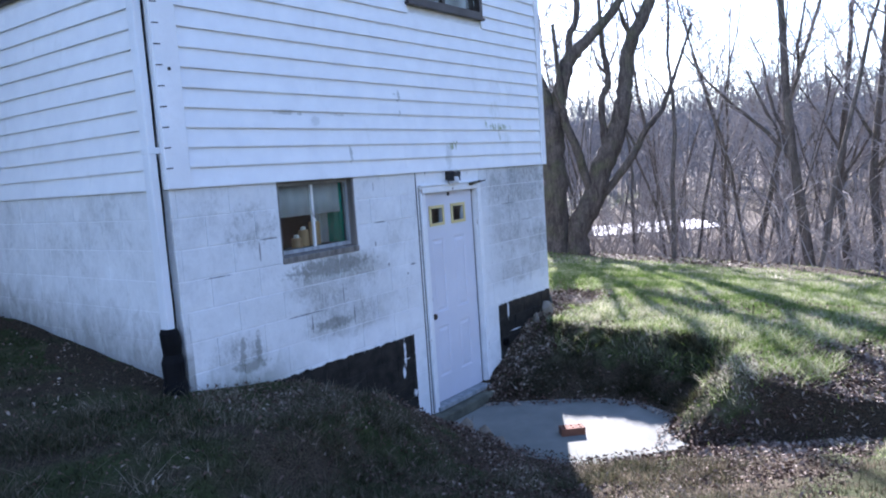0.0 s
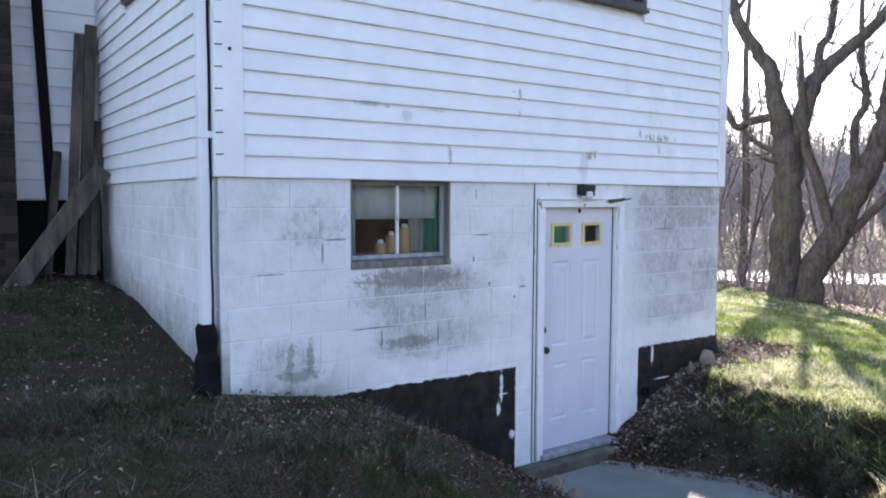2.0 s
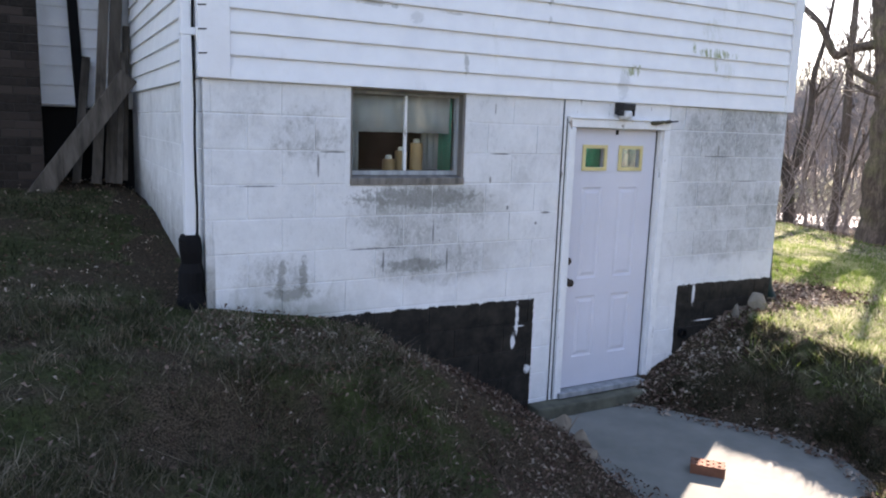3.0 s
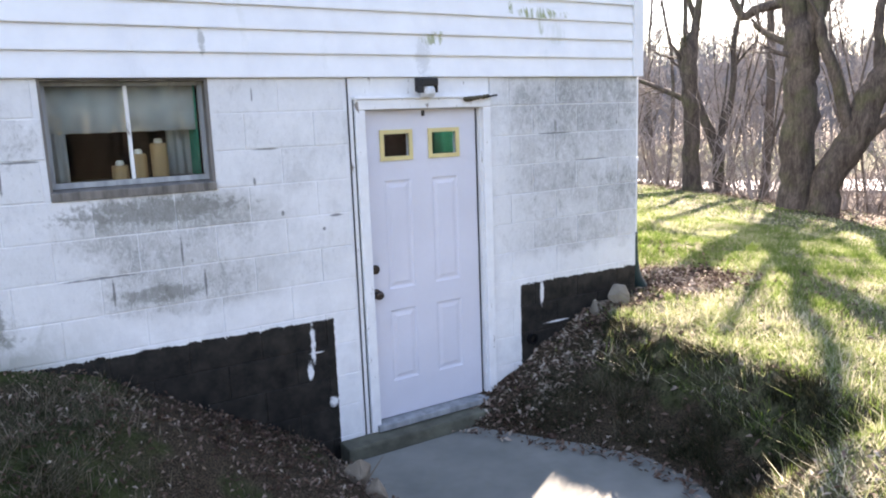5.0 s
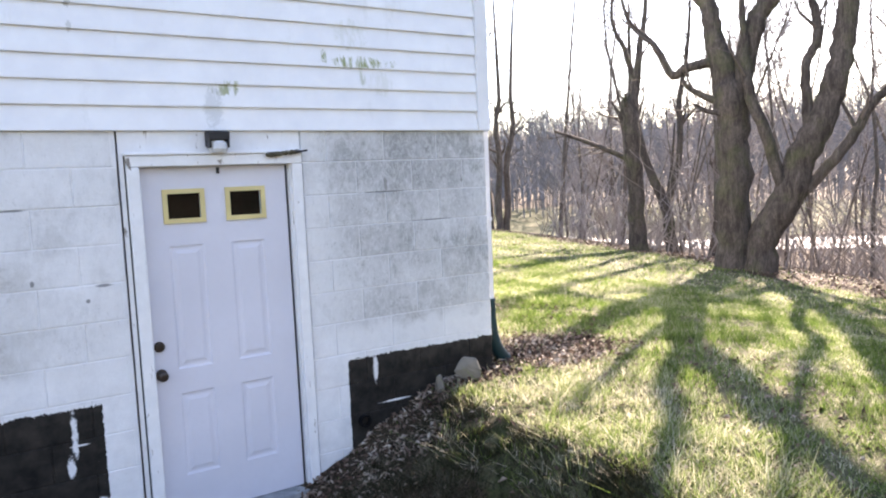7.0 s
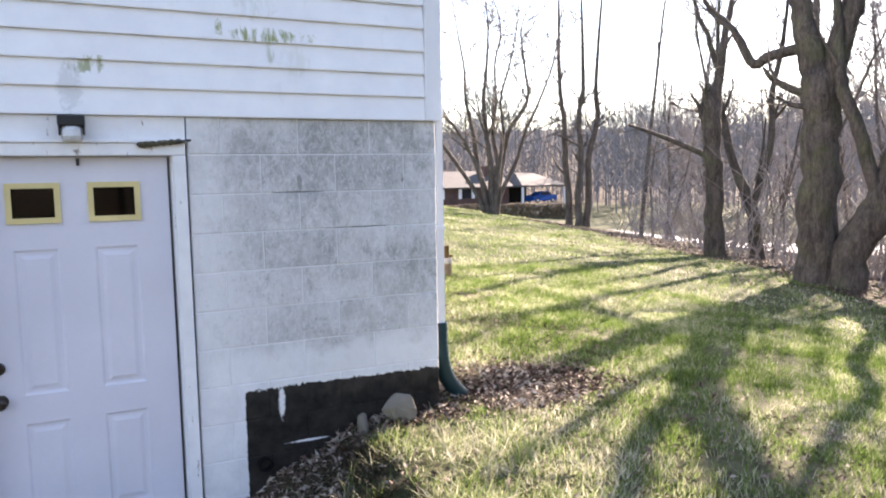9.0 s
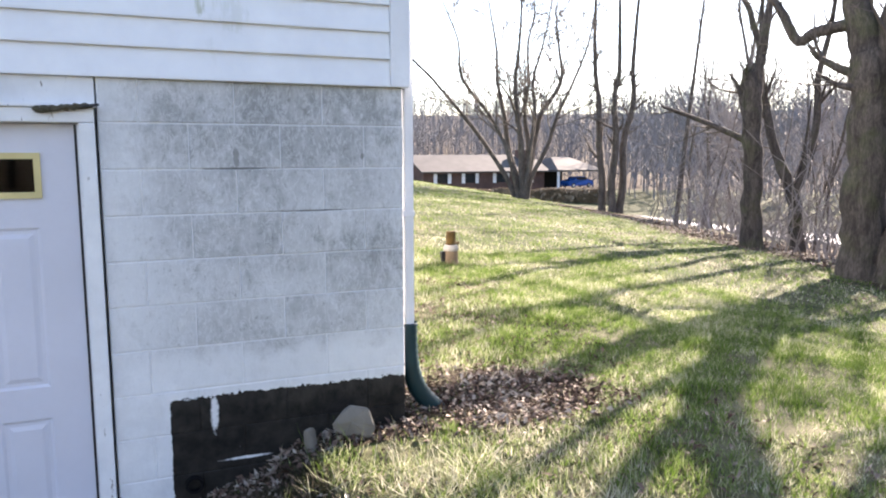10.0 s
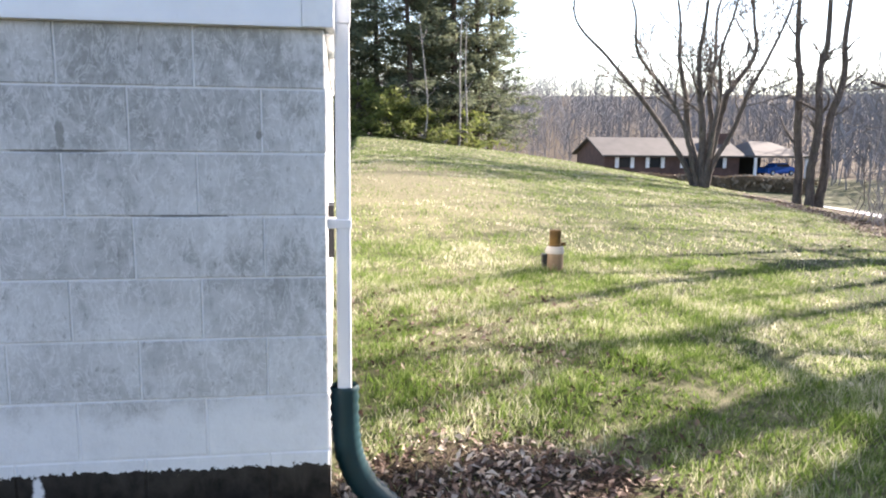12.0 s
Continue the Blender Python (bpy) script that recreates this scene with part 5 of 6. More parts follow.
# ---- trees ----
def tree_of(limbs, seed, name, label, at, turn=0.0, twigs=(10, 1.8, 3), group="", mats=None, root=True, least=0.007, lowest=0.62):
    """A tree from hand-drawn limbs: each a list of (x, y, z, radius). Twigs are grown on them."""
    rng = random.Random(seed)
    trunk, crown = Tubes(), Tubes()
    for limb in limbs:
        ctl = [Vector(p[:3]) for p in limb]
        pts, rad = [], []
        for i in range(len(ctl) - 1):
            p0, p1, p2, p3 = ctl[max(i - 1, 0)], ctl[i], ctl[i + 1], ctl[min(i + 2, len(ctl) - 1)]
            for k in range(5):
                t = k / 5
                p = 0.5 * (2 * p1 + (p2 - p0) * t + (2 * p0 - 5 * p1 + 4 * p2 - p3) * t * t + (3 * p1 - p0 - 3 * p2 + p3) * t ** 3)
                r = limb[i][3] + (limb[i + 1][3] - limb[i][3]) * t
                flare = 1 + 0.22 * math.exp(-max(0, p.z) * 3.5) if (limb[0][2] < 0.1 and root) else 1
                pts.append(p + Vector((rng.gauss(0, 1), rng.gauss(0, 1), 0)) * min(0.022, r * 0.10))
                rad.append(r * flare * rng.uniform(0.98, 1.03))
        pts.append(ctl[-1])
        rad.append(limb[-1][3])
        trunk.add(pts, rad, 16 if rad[0] > 0.15 else 7)
        n, reach, depth = twigs
        ramify(rng, trunk, crown, pts, rad, depth, n if rad[0] > 0.08 else max(3, n // 2), reach, 0.75, 0.06, lowest if limb[0][2] < 0.1 else 0.35, least)
    e = empty(name, pose(at[0], at[1], gz(at[0], at[1]) - 0.12, 0, 0, turn), label, "tree", group)
    trunk.object("trunk", (mats or (BARK, DARKTWIG))[0], e)
    crown.object("crown", (mats or (BARK, DARKTWIG))[1], e, False)
    return e


BIG = [
    [(-0.48, 0, -0.1, 0.308), (-0.45, 0, 0.74, 0.317), (-0.44, 0, 1.56, 0.326), (-0.44, 0, 2.73, 0.304), (-0.47, 0, 3.51, 0.312), (-0.57, 0, 3.96, 0.255), (-0.77, 0, 4.69, 0.185), (-0.88, 0, 5.3, 0.167), (-1.2, 0.05, 5.8, 0.14), (-1.65, 0.1, 6.7, 0.12), (-1.9, 0.1, 8.2, 0.09), (-2.0, 0.2, 11.0, 0.04)],
    [(-0.37, -0.02, 3.45, 0.220), (-0.15, -0.09, 4.44, 0.194), (0.03, -0.13, 5, 0.176), (0.45, -0.17, 5.47, 0.145), (1.25, -0.17, 6.26, 0.110), (1.75, 0, 7.54, 0.075), (1.95, 0, 10.12, 0.026)],
    [(0.05, -0.13, 4.95, 0.115), (0.12, -0.09, 5.7, 0.095), (0.35, 0, 6.44, 0.08), (0.5, 0.17, 10.12, 0.03)],
    [(0.04, -0.09, -0.1, 0.299), (0.12, -0.09, 0.79, 0.290), (0.52, -0.13, 1.56, 0.290), (0.8, -0.13, 2.35, 0.273), (1.16, -0.17, 3.13, 0.246), (1.36, -0.17, 3.9, 0.211), (1.49, -0.17, 4.69, 0.189), (1.64, -0.17, 5.46, 0.176), (2.11, -0.17, 6.35, 0.150), (2.66, -0.17, 8.1, 0.088), (3, -0.09, 10.12, 0.035)],
    [(0.45, -0.21, 1.7, 0.123), (0.12, -0.3, 2.82, 0.114), (-0.13, -0.32, 3.51, 0.106), (-0.2, -0.32, 4.05, 0.088), (-0.23, -0.3, 4.69, 0.070), (-0.32, -0.26, 5.98, 0.044)],
    [(0.88, -0.19, 2.67, 0.114), (0.84, -0.17, 3.51, 0.088), (0.84, -0.17, 4.05, 0.088), (1.02, -0.17, 4.44, 0.088), (0.99, -0.17, 4.97, 0.079), (0.91, -0.17, 5.43, 0.070), (0.88, 0, 7.36, 0.035)],
    [(0.53, -0.13, 1.33, 0.114), (1.12, -0.21, 2.02, 0.106), (1.55, -0.26, 2.58, 0.097), (1.91, -0.26, 3.2, 0.079), (2.34, -0.26, 3.71, 0.070), (2.74, -0.26, 4.69, 0.044), (3.17, -0.17, 5.8, 0.026)],
    [(-0.66, 0, 4.28, 0.114), (-1.24, 0, 4.18, 0.097), (-1.56, 0, 4.06, 0.088), (-1.82, 0, 4.53, 0.075), (-2.03, 0, 4.84, 0.053), (-2.4, 0, 5.23, 0.044), (-2.61, 0.09, 5.98, 0.026)],
    [(-0.57, -0.09, 3.39, 0.088), (-1, -0.09, 3.61, 0.066), (-1.24, -0.09, 3.77, 0.053), (-1.38, -0.09, 3.97, 0.026)],
    [(-0.57, -0.17, 3.22, 0.070), (-0.91, -0.17, 3.29, 0.044), (-1.14, -0.17, 3.44, 0.026)],
]
tree_of(BIG, 11, "tree", "large bare twin-trunked tree with mossy grey bark", (12.17, 4.50), -55.5, (4, 1.5, 3))
BROKEN = [
    [(0, 0, -0.1, 0.235), (-0.05, 0, 1.45, 0.207), (-0.12, 0, 2.8, 0.197), (-0.19, 0, 3.77, 0.207), (-0.24, 0, 4.11, 0.094)],
    [(-0.07, 0, 3.58, 0.132), (0, 0, 4.45, 0.113), (0.11, 0, 5.32, 0.085), (0.28, 0.09, 6.48, 0.056), (0.37, 0.09, 8.7, 0.028)],
    [(0, 0, 4.45, 0.085), (-0.28, 0, 5.32, 0.066), (-0.56, 0, 6.09, 0.047), (-0.47, 0, 7.74, 0.028)],
    [(-0.28, 0.02, 3.09, 0.075), (-0.42, 0.02, 3.67, 0.056), (-0.64, 0.02, 4.01, 0.019)],
    [(-0.14, 0.05, 2.47, 0.085), (-0.56, 0.09, 2.69, 0.070), (-1.31, 0.11, 3.03, 0.056), (-2.1, 0.14, 3.34, 0.033)],
]
tree_of(BROKEN, 22, "tree", "broken-topped bare tree with a snapped side limb", (13.85, 9.06), -47.8, (5, 1.2, 3))
FORKED = [
    [(0, 0, -0.1, 0.184), (-0.11, 0, 0.76, 0.175), (-0.23, 0, 1.62, 0.166), (-0.69, 0, 2.72, 0.120), (-0.98, 0, 3.91, 0.101), (-1.16, 0, 5.01, 0.083), (-1.18, 0, 7.63, 0.028)],
    [(-0.23, 0, 1.53, 0.129), (0.05, 0, 2.23, 0.110), (0.23, 0, 3.34, 0.092), (0.23, 0, 4.67, 0.083), (0.46, 0, 6.01, 0.064), (0.57, 0, 7.63, 0.037)],
    [(-0.14, 0, 1.91, 0.046), (0, 0.09, 2.86, 0.037), (0.09, 0.09, 4.01, 0.018)],
]
tree_of(FORKED, 13, "tree", "slim bare forked tree", (17.1, 10.65), -50.4, (8, 1.5, 3), lowest=0.4)
LEANING = [[(0, 0, -0.1, 0.10), (0.25, 0, 3.0, 0.085), (0.55, 0, 6.5, 0.06), (1.0, 0, 11.0, 0.03)]]
tree_of(LEANING, 14, "tree", "thin bare leaning sapling", (20.3, 19.3), -45, (5, 0.7, 2), mats=(BARK2, DARKTWIG), least=0.012)
rngs = random.Random(4)
MULTI = []
for k, (lean, az) in enumerate(((-1.2, 0.2), (-0.75, -0.5), (-0.38, 0.6), (-0.10, -0.3), (0.04, 0.5), (0.16, -0.6), (0.38, 0.3), (0.62, -0.4))):
    r = 0.165 * rngs.uniform(0.6, 1.0)
    j = [rngs.gauss(0, 0.13) for _ in range(12)]
    MULTI.append([(lean * 0.2, az * 0.2, -0.1, r), (lean * 0.6 + j[0] * 0.3, az * 0.5, 1.0, r * 0.92), (lean * 1.3 + j[1] * 0.6, az * 0.8 + j[6], 2.3, r * 0.82), (lean * 2.2 + j[2], az * 1.1 + j[7], 3.7, r * 0.70), (lean * 3.2 + j[3] * 1.3, az * 1.4 + j[8], 5.1, r * 0.55), (lean * 3.9 + j[4] * 1.7, az * 1.7 + j[9], 6.6, r * 0.40), (lean * 4.5 + j[5] * 2, az * 2.0 + j[10], 8.3, r * 0.25), (lean * 4.8 + j[6] * 2, az * 2.2 + j[11], 9.8, 0.02)])
tree_of(MULTI, 15, "tree", "bare tree with many spreading stems from one root", (16.35, 24.3), -20, (10, 2.9, 3), mats=(BARK2, DARKTWIG), least=0.017, lowest=0.32)
TRIPLE = [[(x, y, -0.1, 0.17), (x * 1.3 + d, y, 1.6, 0.155), (x * 1.5 - d, y, 3.2, 0.145), (x * 2.1 + d * 1.5, y * 1.3, 5.0, 0.12), (x * 2.3 - d, y * 1.3, 6.8, 0.10), (x * 2.8 + d, y, 11.5, 0.035)] for x, y, d in ((-0.32, 0.1, 0.05), (0.05, -0.2, -0.06), (0.42, 0.1, 0.06))]
tree_of(TRIPLE, 16, "tree", "three straight bare trunks from one root", (20.6, 24.0), -20, (9, 1.5, 3), mats=(BARK2, DARKTWIG), least=0.012, lowest=0.22)
# tree added behind the big one, placed for its shadow on the lawn
STRAIGHT = [[(0, 0, -0.1, 0.15), (0.1, 0, 3.5, 0.13), (0.0, 0.1, 8.0, 0.09), (0.2, 0, 13.0, 0.04)]]
tree_of(STRAIGHT, 17, "tree", "straight bare tree added for the shadow it casts on the lawn", (19.0, 10.5), 0, (10, 1.7, 3), mats=(BARK2, DARKTWIG), least=0.011, lowest=0.25)


def forest_tree(seed, height, radius, spread, depth):
    """A slender bare woodland tree: one crooked trunk, rising branches."""
    rng = random.Random(seed)
    trunk, crown = Tubes(), Tubes()
    pts, rad = branch(rng, Vector((0, 0, -0.2)), Vector((rng.gauss(0, 0.06), rng.gauss(0, 0.06), 1)), height, radius, 0.02, 9, 0.09, 0.03)
    trunk.add(pts, rad, 7)
    ramify(rng, trunk, crown, pts, rad, depth, 9 if depth > 2 else 19, height * 0.24 * spread, 0.8, 0.08, 0.16, 0.011)
    if rng.random() < 0.5:
        p2, r2 = branch(rng, pts[2], side_way(rng, Vector((0, 0, 1)), 0.2), height * 0.7, rad[2] * 0.7, 0.02, 7, 0.06, 0.05)
        trunk.add(p2, r2, 6)
        ramify(rng, trunk, crown, p2, r2, 2, 8, height * 0.2 * spread, 0.6, 0.1, 0.2, 0.011)
    e = empty("woodland_tree", pose(0, 0, 0), "slender bare grey-brown woodland tree", "tree", "bare trees in the wood")
    trunk.object("trunk", BARK2, e)
    crown.object("crown", TWIG, e, False)
    return e


def build_wood():
    rng = random.Random(21)
    kinds = [forest_tree(100 + k, h, r, s, d) for k, (h, r, s, d) in enumerate(((11, 0.085, 1.0, 3), (13, 0.12, 0.9, 2), (9, 0.06, 1.0, 3), (14, 0.14, 1.1, 2), (10, 0.07, 1.2, 3), (7, 0.045, 1.1, 2), (8, 0.045, 0.8, 2), (12, 0.10, 1.1, 2)))]
    spots = []
    taken = [(12.17, 4.50), (13.85, 9.06), (17.1, 10.65), (20.3, 19.3), (16.2, 24.3), (20.6, 24.0)]
    tries = 0
    while len(spots) < 230 and tries < 20000:
        tries += 1
        x, y = rng.uniform(10, 62), rng.uniform(-30, 34)
        edge = x - 0.30 * y - 11.6
        if edge < 0.2 + rng.random() * 1.5 or x + 0.78 * y > 68 or y > 0.9 * x + 2:
            continue
        if edge > 14 and rng.random() < 0.55:
            continue
        gap = 1.5 if edge < 8 else 2.2
        if any((x - a) ** 2 + (y - b) ** 2 < gap * gap for a, b in spots + taken):
            continue
        spots.append((x, y))
    for k, (x, y) in enumerate(spots):
        m = pose(x, y, gz(x, y), 0, 0, rng.uniform(0, 360))
        if math.hypot(x - 19.48, y - 17.74) < 0.4:      # an open gap in the wood's edge
            continue
        src = kinds[k % len(kinds)]
        slim = -7.0 < 0.844 * y - 0.536 * x < 4.5 and x < 36      # only saplings stand there
        if slim and k >= len(kinds):
            if rng.random() < 0.55:
                continue
            src = kinds[rng.choice((2, 5, 6))]
        if k < len(kinds):
            src.matrix_basis = m
        else:
            c = copy_thing(src, m)
            c.scale = [rng.uniform(0.8, 1.2)] * 3


build_wood()


def build_brush():
    """Tangled saplings and briars below the trees, one object."""
    rng = random.Random(31)
    t = Tubes()
    for _ in range(6500):
        x, y = rng.uniform(10, 52), rng.uniform(-26, 34)
        edge = x - 0.30 * y - 11.2
        if edge < 0.3 or x + 0.78 * y > 66 or y > 0.9 * x + 1.5:
            continue
        if edge > 9 and rng.random() < 0.5:
            continue
        p = Vector((x, y, gz(x, y) - 0.05))
        h = rng.uniform(0.6, 3.2)
        pts, rad = branch(rng, p, Vector((rng.gauss(0, 0.35), rng.gauss(0, 0.35), 1)), h, rng.uniform(0.010, 0.022), 0.006, 4, 0.16)
        t.add(pts, rad, 3)
        for _ in range(3):
            k = rng.randrange(1, 4)
            q, r = branch(rng, pts[k], side_way(rng, Vector((0, 0, 1)), 0.9), h * 0.45, 0.010, 0.005, 2, 0.2)
            t.add(q, r, 3)
    tagged(t.object("underbrush", TWIG, None, False), "tangled bare brown underbrush below the trees", "underbrush", kind="stuff")


def build_far_woods():
    """The wooded hillside beyond the road, far too many trees to count."""
    rng = random.Random(41)
    t = Tubes()
    for _ in range(5200):
        a = radians(rng.uniform(-12, 112))
        d = 108 + 300 * rng.random() ** 1.25
        if rng.random() < 0.2:
            d = rng.uniform(84, 112)
            if math.degrees(a) < 38:
                continue
        x, y = d * math.sin(a), d * math.cos(a)
        p = Vector((x, y, gz(x, y) - 0.3))
        h = rng.uniform(8, 15)
        far = max(1.0, d / 170)
        r = rng.uniform(0.04, 0.085) * far
        pts, rad = branch(rng, p, Vector((rng.gauss(0, 0.05), rng.gauss(0, 0.05), 1)), h, r, 0.04, 3, 0.05)
        t.add(pts, rad, 3)
        for _ in range(11):
            k = rng.uniform(0.35, 2.98)
            i = int(k)
            s = pts[i].lerp(pts[min(i + 1, 3)], k - i)
            q, w = branch(rng, s, side_way(rng, Vector((0, 0, 1)), rng.uniform(0.4, 1.1)), h * rng.uniform(0.15, 0.38), 0.06 * far, 0.025 * far, 2, 0.2, 0.05)
            t.add(q, w, 3)
    tagged(t.object("hillside_woods", FARWOOD, None, False), "bare woods covering the far hillside, haze put into their grey colour", "woods", kind="stuff")


def build_back_woods():
    """Unseen woods added across the yard, so that the panes mirror dark trees."""
    rng = random.Random(43)
    t = Tubes()
    for _ in range(600):
        a = radians(rng.choice((rng.uniform(112, 348), rng.uniform(135, 230))))
        d = 38 + 90 * rng.random()
        x, y = d * math.sin(a), d * math.cos(a)
        pts, rad = branch(rng, Vector((x, y, gz(x, y) - 0.3)), Vector((rng.gauss(0, 0.05), rng.gauss(0, 0.05), 1)), rng.uniform(8, 15), rng.uniform(0.15, 0.3), 0.05, 3, 0.05)
        t.add(pts, rad, 3)
        for _ in range(10):
            k = rng.uniform(0.6, 2.9)
            i = int(k)
            q, w = branch(rng, pts[i].lerp(pts[min(i + 1, 3)], k - i), side_way(rng, Vector((0, 0, 1)), rng.uniform(0.4, 1.0)), rng.uniform(2, 5), 0.10, 0.04, 2, 0.12, 0.1)
            t.add(q, w, 3)
    tagged(t.object("distant_woods", BARK, None, False), "unseen dark bare woods added for the panes to mirror", "woods", kind="stuff")


build_brush()
build_far_woods()
build_back_woods()


def pine(seed, height, material=NEEDLES):
    """A tall pine: straight trunk, whorls of drooping boughs with needle tufts."""
    rng = random.Random(seed)
    trunk = Tubes()
    pts, rad = branch(rng, Vector((0, 0, -0.2)), Vector((0, 0, 1)), height, 0.22, 0.03, 10, 0.015)
    trunk.add(pts, rad, 8)
    v, f = [], []
    z = height * 0.10
    while z < height * 0.99:
        k = z / height
        reach = (0.35 + 3.5 * (1 - k) ** 0.75) * rng.uniform(0.8, 1.1)
        for b in range(rng.choice((4, 5, 5, 6))):
            if rng.random() < 0.12:
                continue
            a = rng.uniform(0, 2 * math.pi)
            way = Vector((math.cos(a), math.sin(a), rng.uniform(-0.15, 0.25)))
            i = min(9, int(k * 10))
            s = pts[i].lerp(pts[i + 1], k * 10 - i)
            ln = reach * rng.uniform(0.6, 1.15)
            bp, brr = branch(rng, s, way, ln, 0.035, 0.01, 4, 0.09, 0.02)
            trunk.add(bp, brr, 3)
            for _ in range(int(20 + 26 * ln)):
                q = rng.uniform(0.25, 1.0) * 4
                j = min(3, int(q))
                c = bp[j].lerp(bp[j + 1], q - j) + Vector((rng.gauss(0, 0.17), rng.gauss(0, 0.17), rng.gauss(-0.05, 0.12)))
                w = Vector((rng.gauss(0, 1), rng.gauss(0, 1), rng.gauss(0, 0.6))).normalized()
                u = w.cross(Vector((rng.gauss(0, 1), rng.gauss(0, 1), rng.gauss(0, 1)))).normalized()
                g = rng.uniform(0.09, 0.24)
                n0 = len(v)
                v.extend([tuple(c - w * g - u * g * 0.15), tuple(c + u * g * 0.20), tuple(c + w * g * 1.3), tuple(c - u * g * 0.20)])
                f.append((n0, n0 + 1, n0 + 2, n0 + 3))
        z += rng.uniform(0.28, 0.48)
    e = empty("pine_tree", pose(0, 0, 0), "tall dark green pine with ragged boughs", "tree", "pines behind the lawn")
    trunk.object("trunk", PINEBARK, e)
    c = mesh_object("crown", v, f, material)
    c.parent = e
    return e


def build_pines():
    rng = random.Random(51)
    kinds = [pine(61, 15), pine(62, 18), pine(63, 13)]
    spots = [(2.9, 40), (4.9, 43.5), (6.6, 39.5), (8.4, 44), (9.3, 41), (10.9, 42.5), (12.2, 44.5), (0.5, 42.5), (-2.0, 40), (-4.5, 43), (3.4, 48), (8.5, 48)]
    for k, (x, y) in enumerate(spots):
        m = pose(x, y, gz(x, y), 0, 0, rng.uniform(0, 360))
        if k < 3:
            kinds[k].matrix_basis = m
        else:
            c = copy_thing(kinds[k % 3], m)
            c.scale = [rng.uniform(0.85, 1.1)] * 3
    # low evergreen shrubs at their feet
    for x, y, h in ((3.6, 37.5, 3.2), (5.2, 37.2, 2.6), (6.4, 37.8, 2.2), (2.4, 37.0, 2.8), (1.0, 37.6, 3.0), (9.8, 38.6, 2.4)):
        s = pine(70 + int(x * 10), h, BRIGHTNEEDLES)
        s.name = "evergreen_shrub"
        tagged(s, "low bushy yellow-green evergreen at the pines' feet", "shrub", "evergreen shrubs")
        s.matrix_basis = pose(x, y, gz(x, y), 0, 0, x * 50)
    for k, (x, y) in enumerate(((7.0, 36.9), (8.9, 36.6), (9.4, 37.4))):
        slim = [[(0, 0, -0.1, 0.055), (0.2 - 0.2 * k, 0, 1.8, 0.05), (0.05, 0.1, 3.8, 0.04), (0.4 * k - 0.3, 0.1, 6.8, 0.015)]]
        tree_of(slim, 75 + k, "tree", "slender pale-barked bare tree before the pines", (x, y), 40 * k, (9, 1.1, 2), "pale saplings by the pines", (PALEBARK, TWIG), True, 0.012, 0.3)
    b = empty("wooden_bench", pose(8.6, 37.6, gz(8.6, 37.6)), "small weathered wooden rack beside the pines", "bench")
    part("seat", box(-0.75, 0.75, -0.2, 0.2, 0.72, 0.80, 0.01), GREYWOOD, b)
    for x in (-0.65, 0.65):
        part("leg", box(x - 0.05, x + 0.05, -0.15, 0.15, -0.1, 0.72, 0.01), GREYWOOD, b)
    part("side_board", box(0.3, 0.70, -0.16, -0.12, 0.0, 0.70, 0.01), FARBRICK, b)


build_pines()


# ---- across the road ----
def strip(name, a, b, width, lift, material, label, kind="structure"):
    """A flat band laid over the ground from a to b."""
    a, b = Vector(a), Vector(b)
    d = (b - a).normalized()
    s = Vector((-d.y, d.x, 0)) * width / 2
    v, f = [], []
    n = 60
    for i in range(n + 1):
        p = a.lerp(b, i / n)
        for q in (p - s, p + s):
            v.append((q.x, q.y, gz(q.x, q.y) + lift))
        for q in (p - s, p + s):
            v.append((q.x, q.y, gz(q.x, q.y) - 0.2))
    for i in range(n):
        o, m = i * 4, i * 4 + 4
        f += [(o, o + 1, m + 1, m), (o, m, m + 2, o + 2), (o + 1, o + 3, m + 3, m + 1)]
    return tagged(mesh_object(name, v, f, material), label, name, kind=kind)


strip("road", (7.5, 80.5, 0), (58.5, 14.4, 0), 8.5, 0.10, ASPHALT, "pale sunlit road crossing the valley")


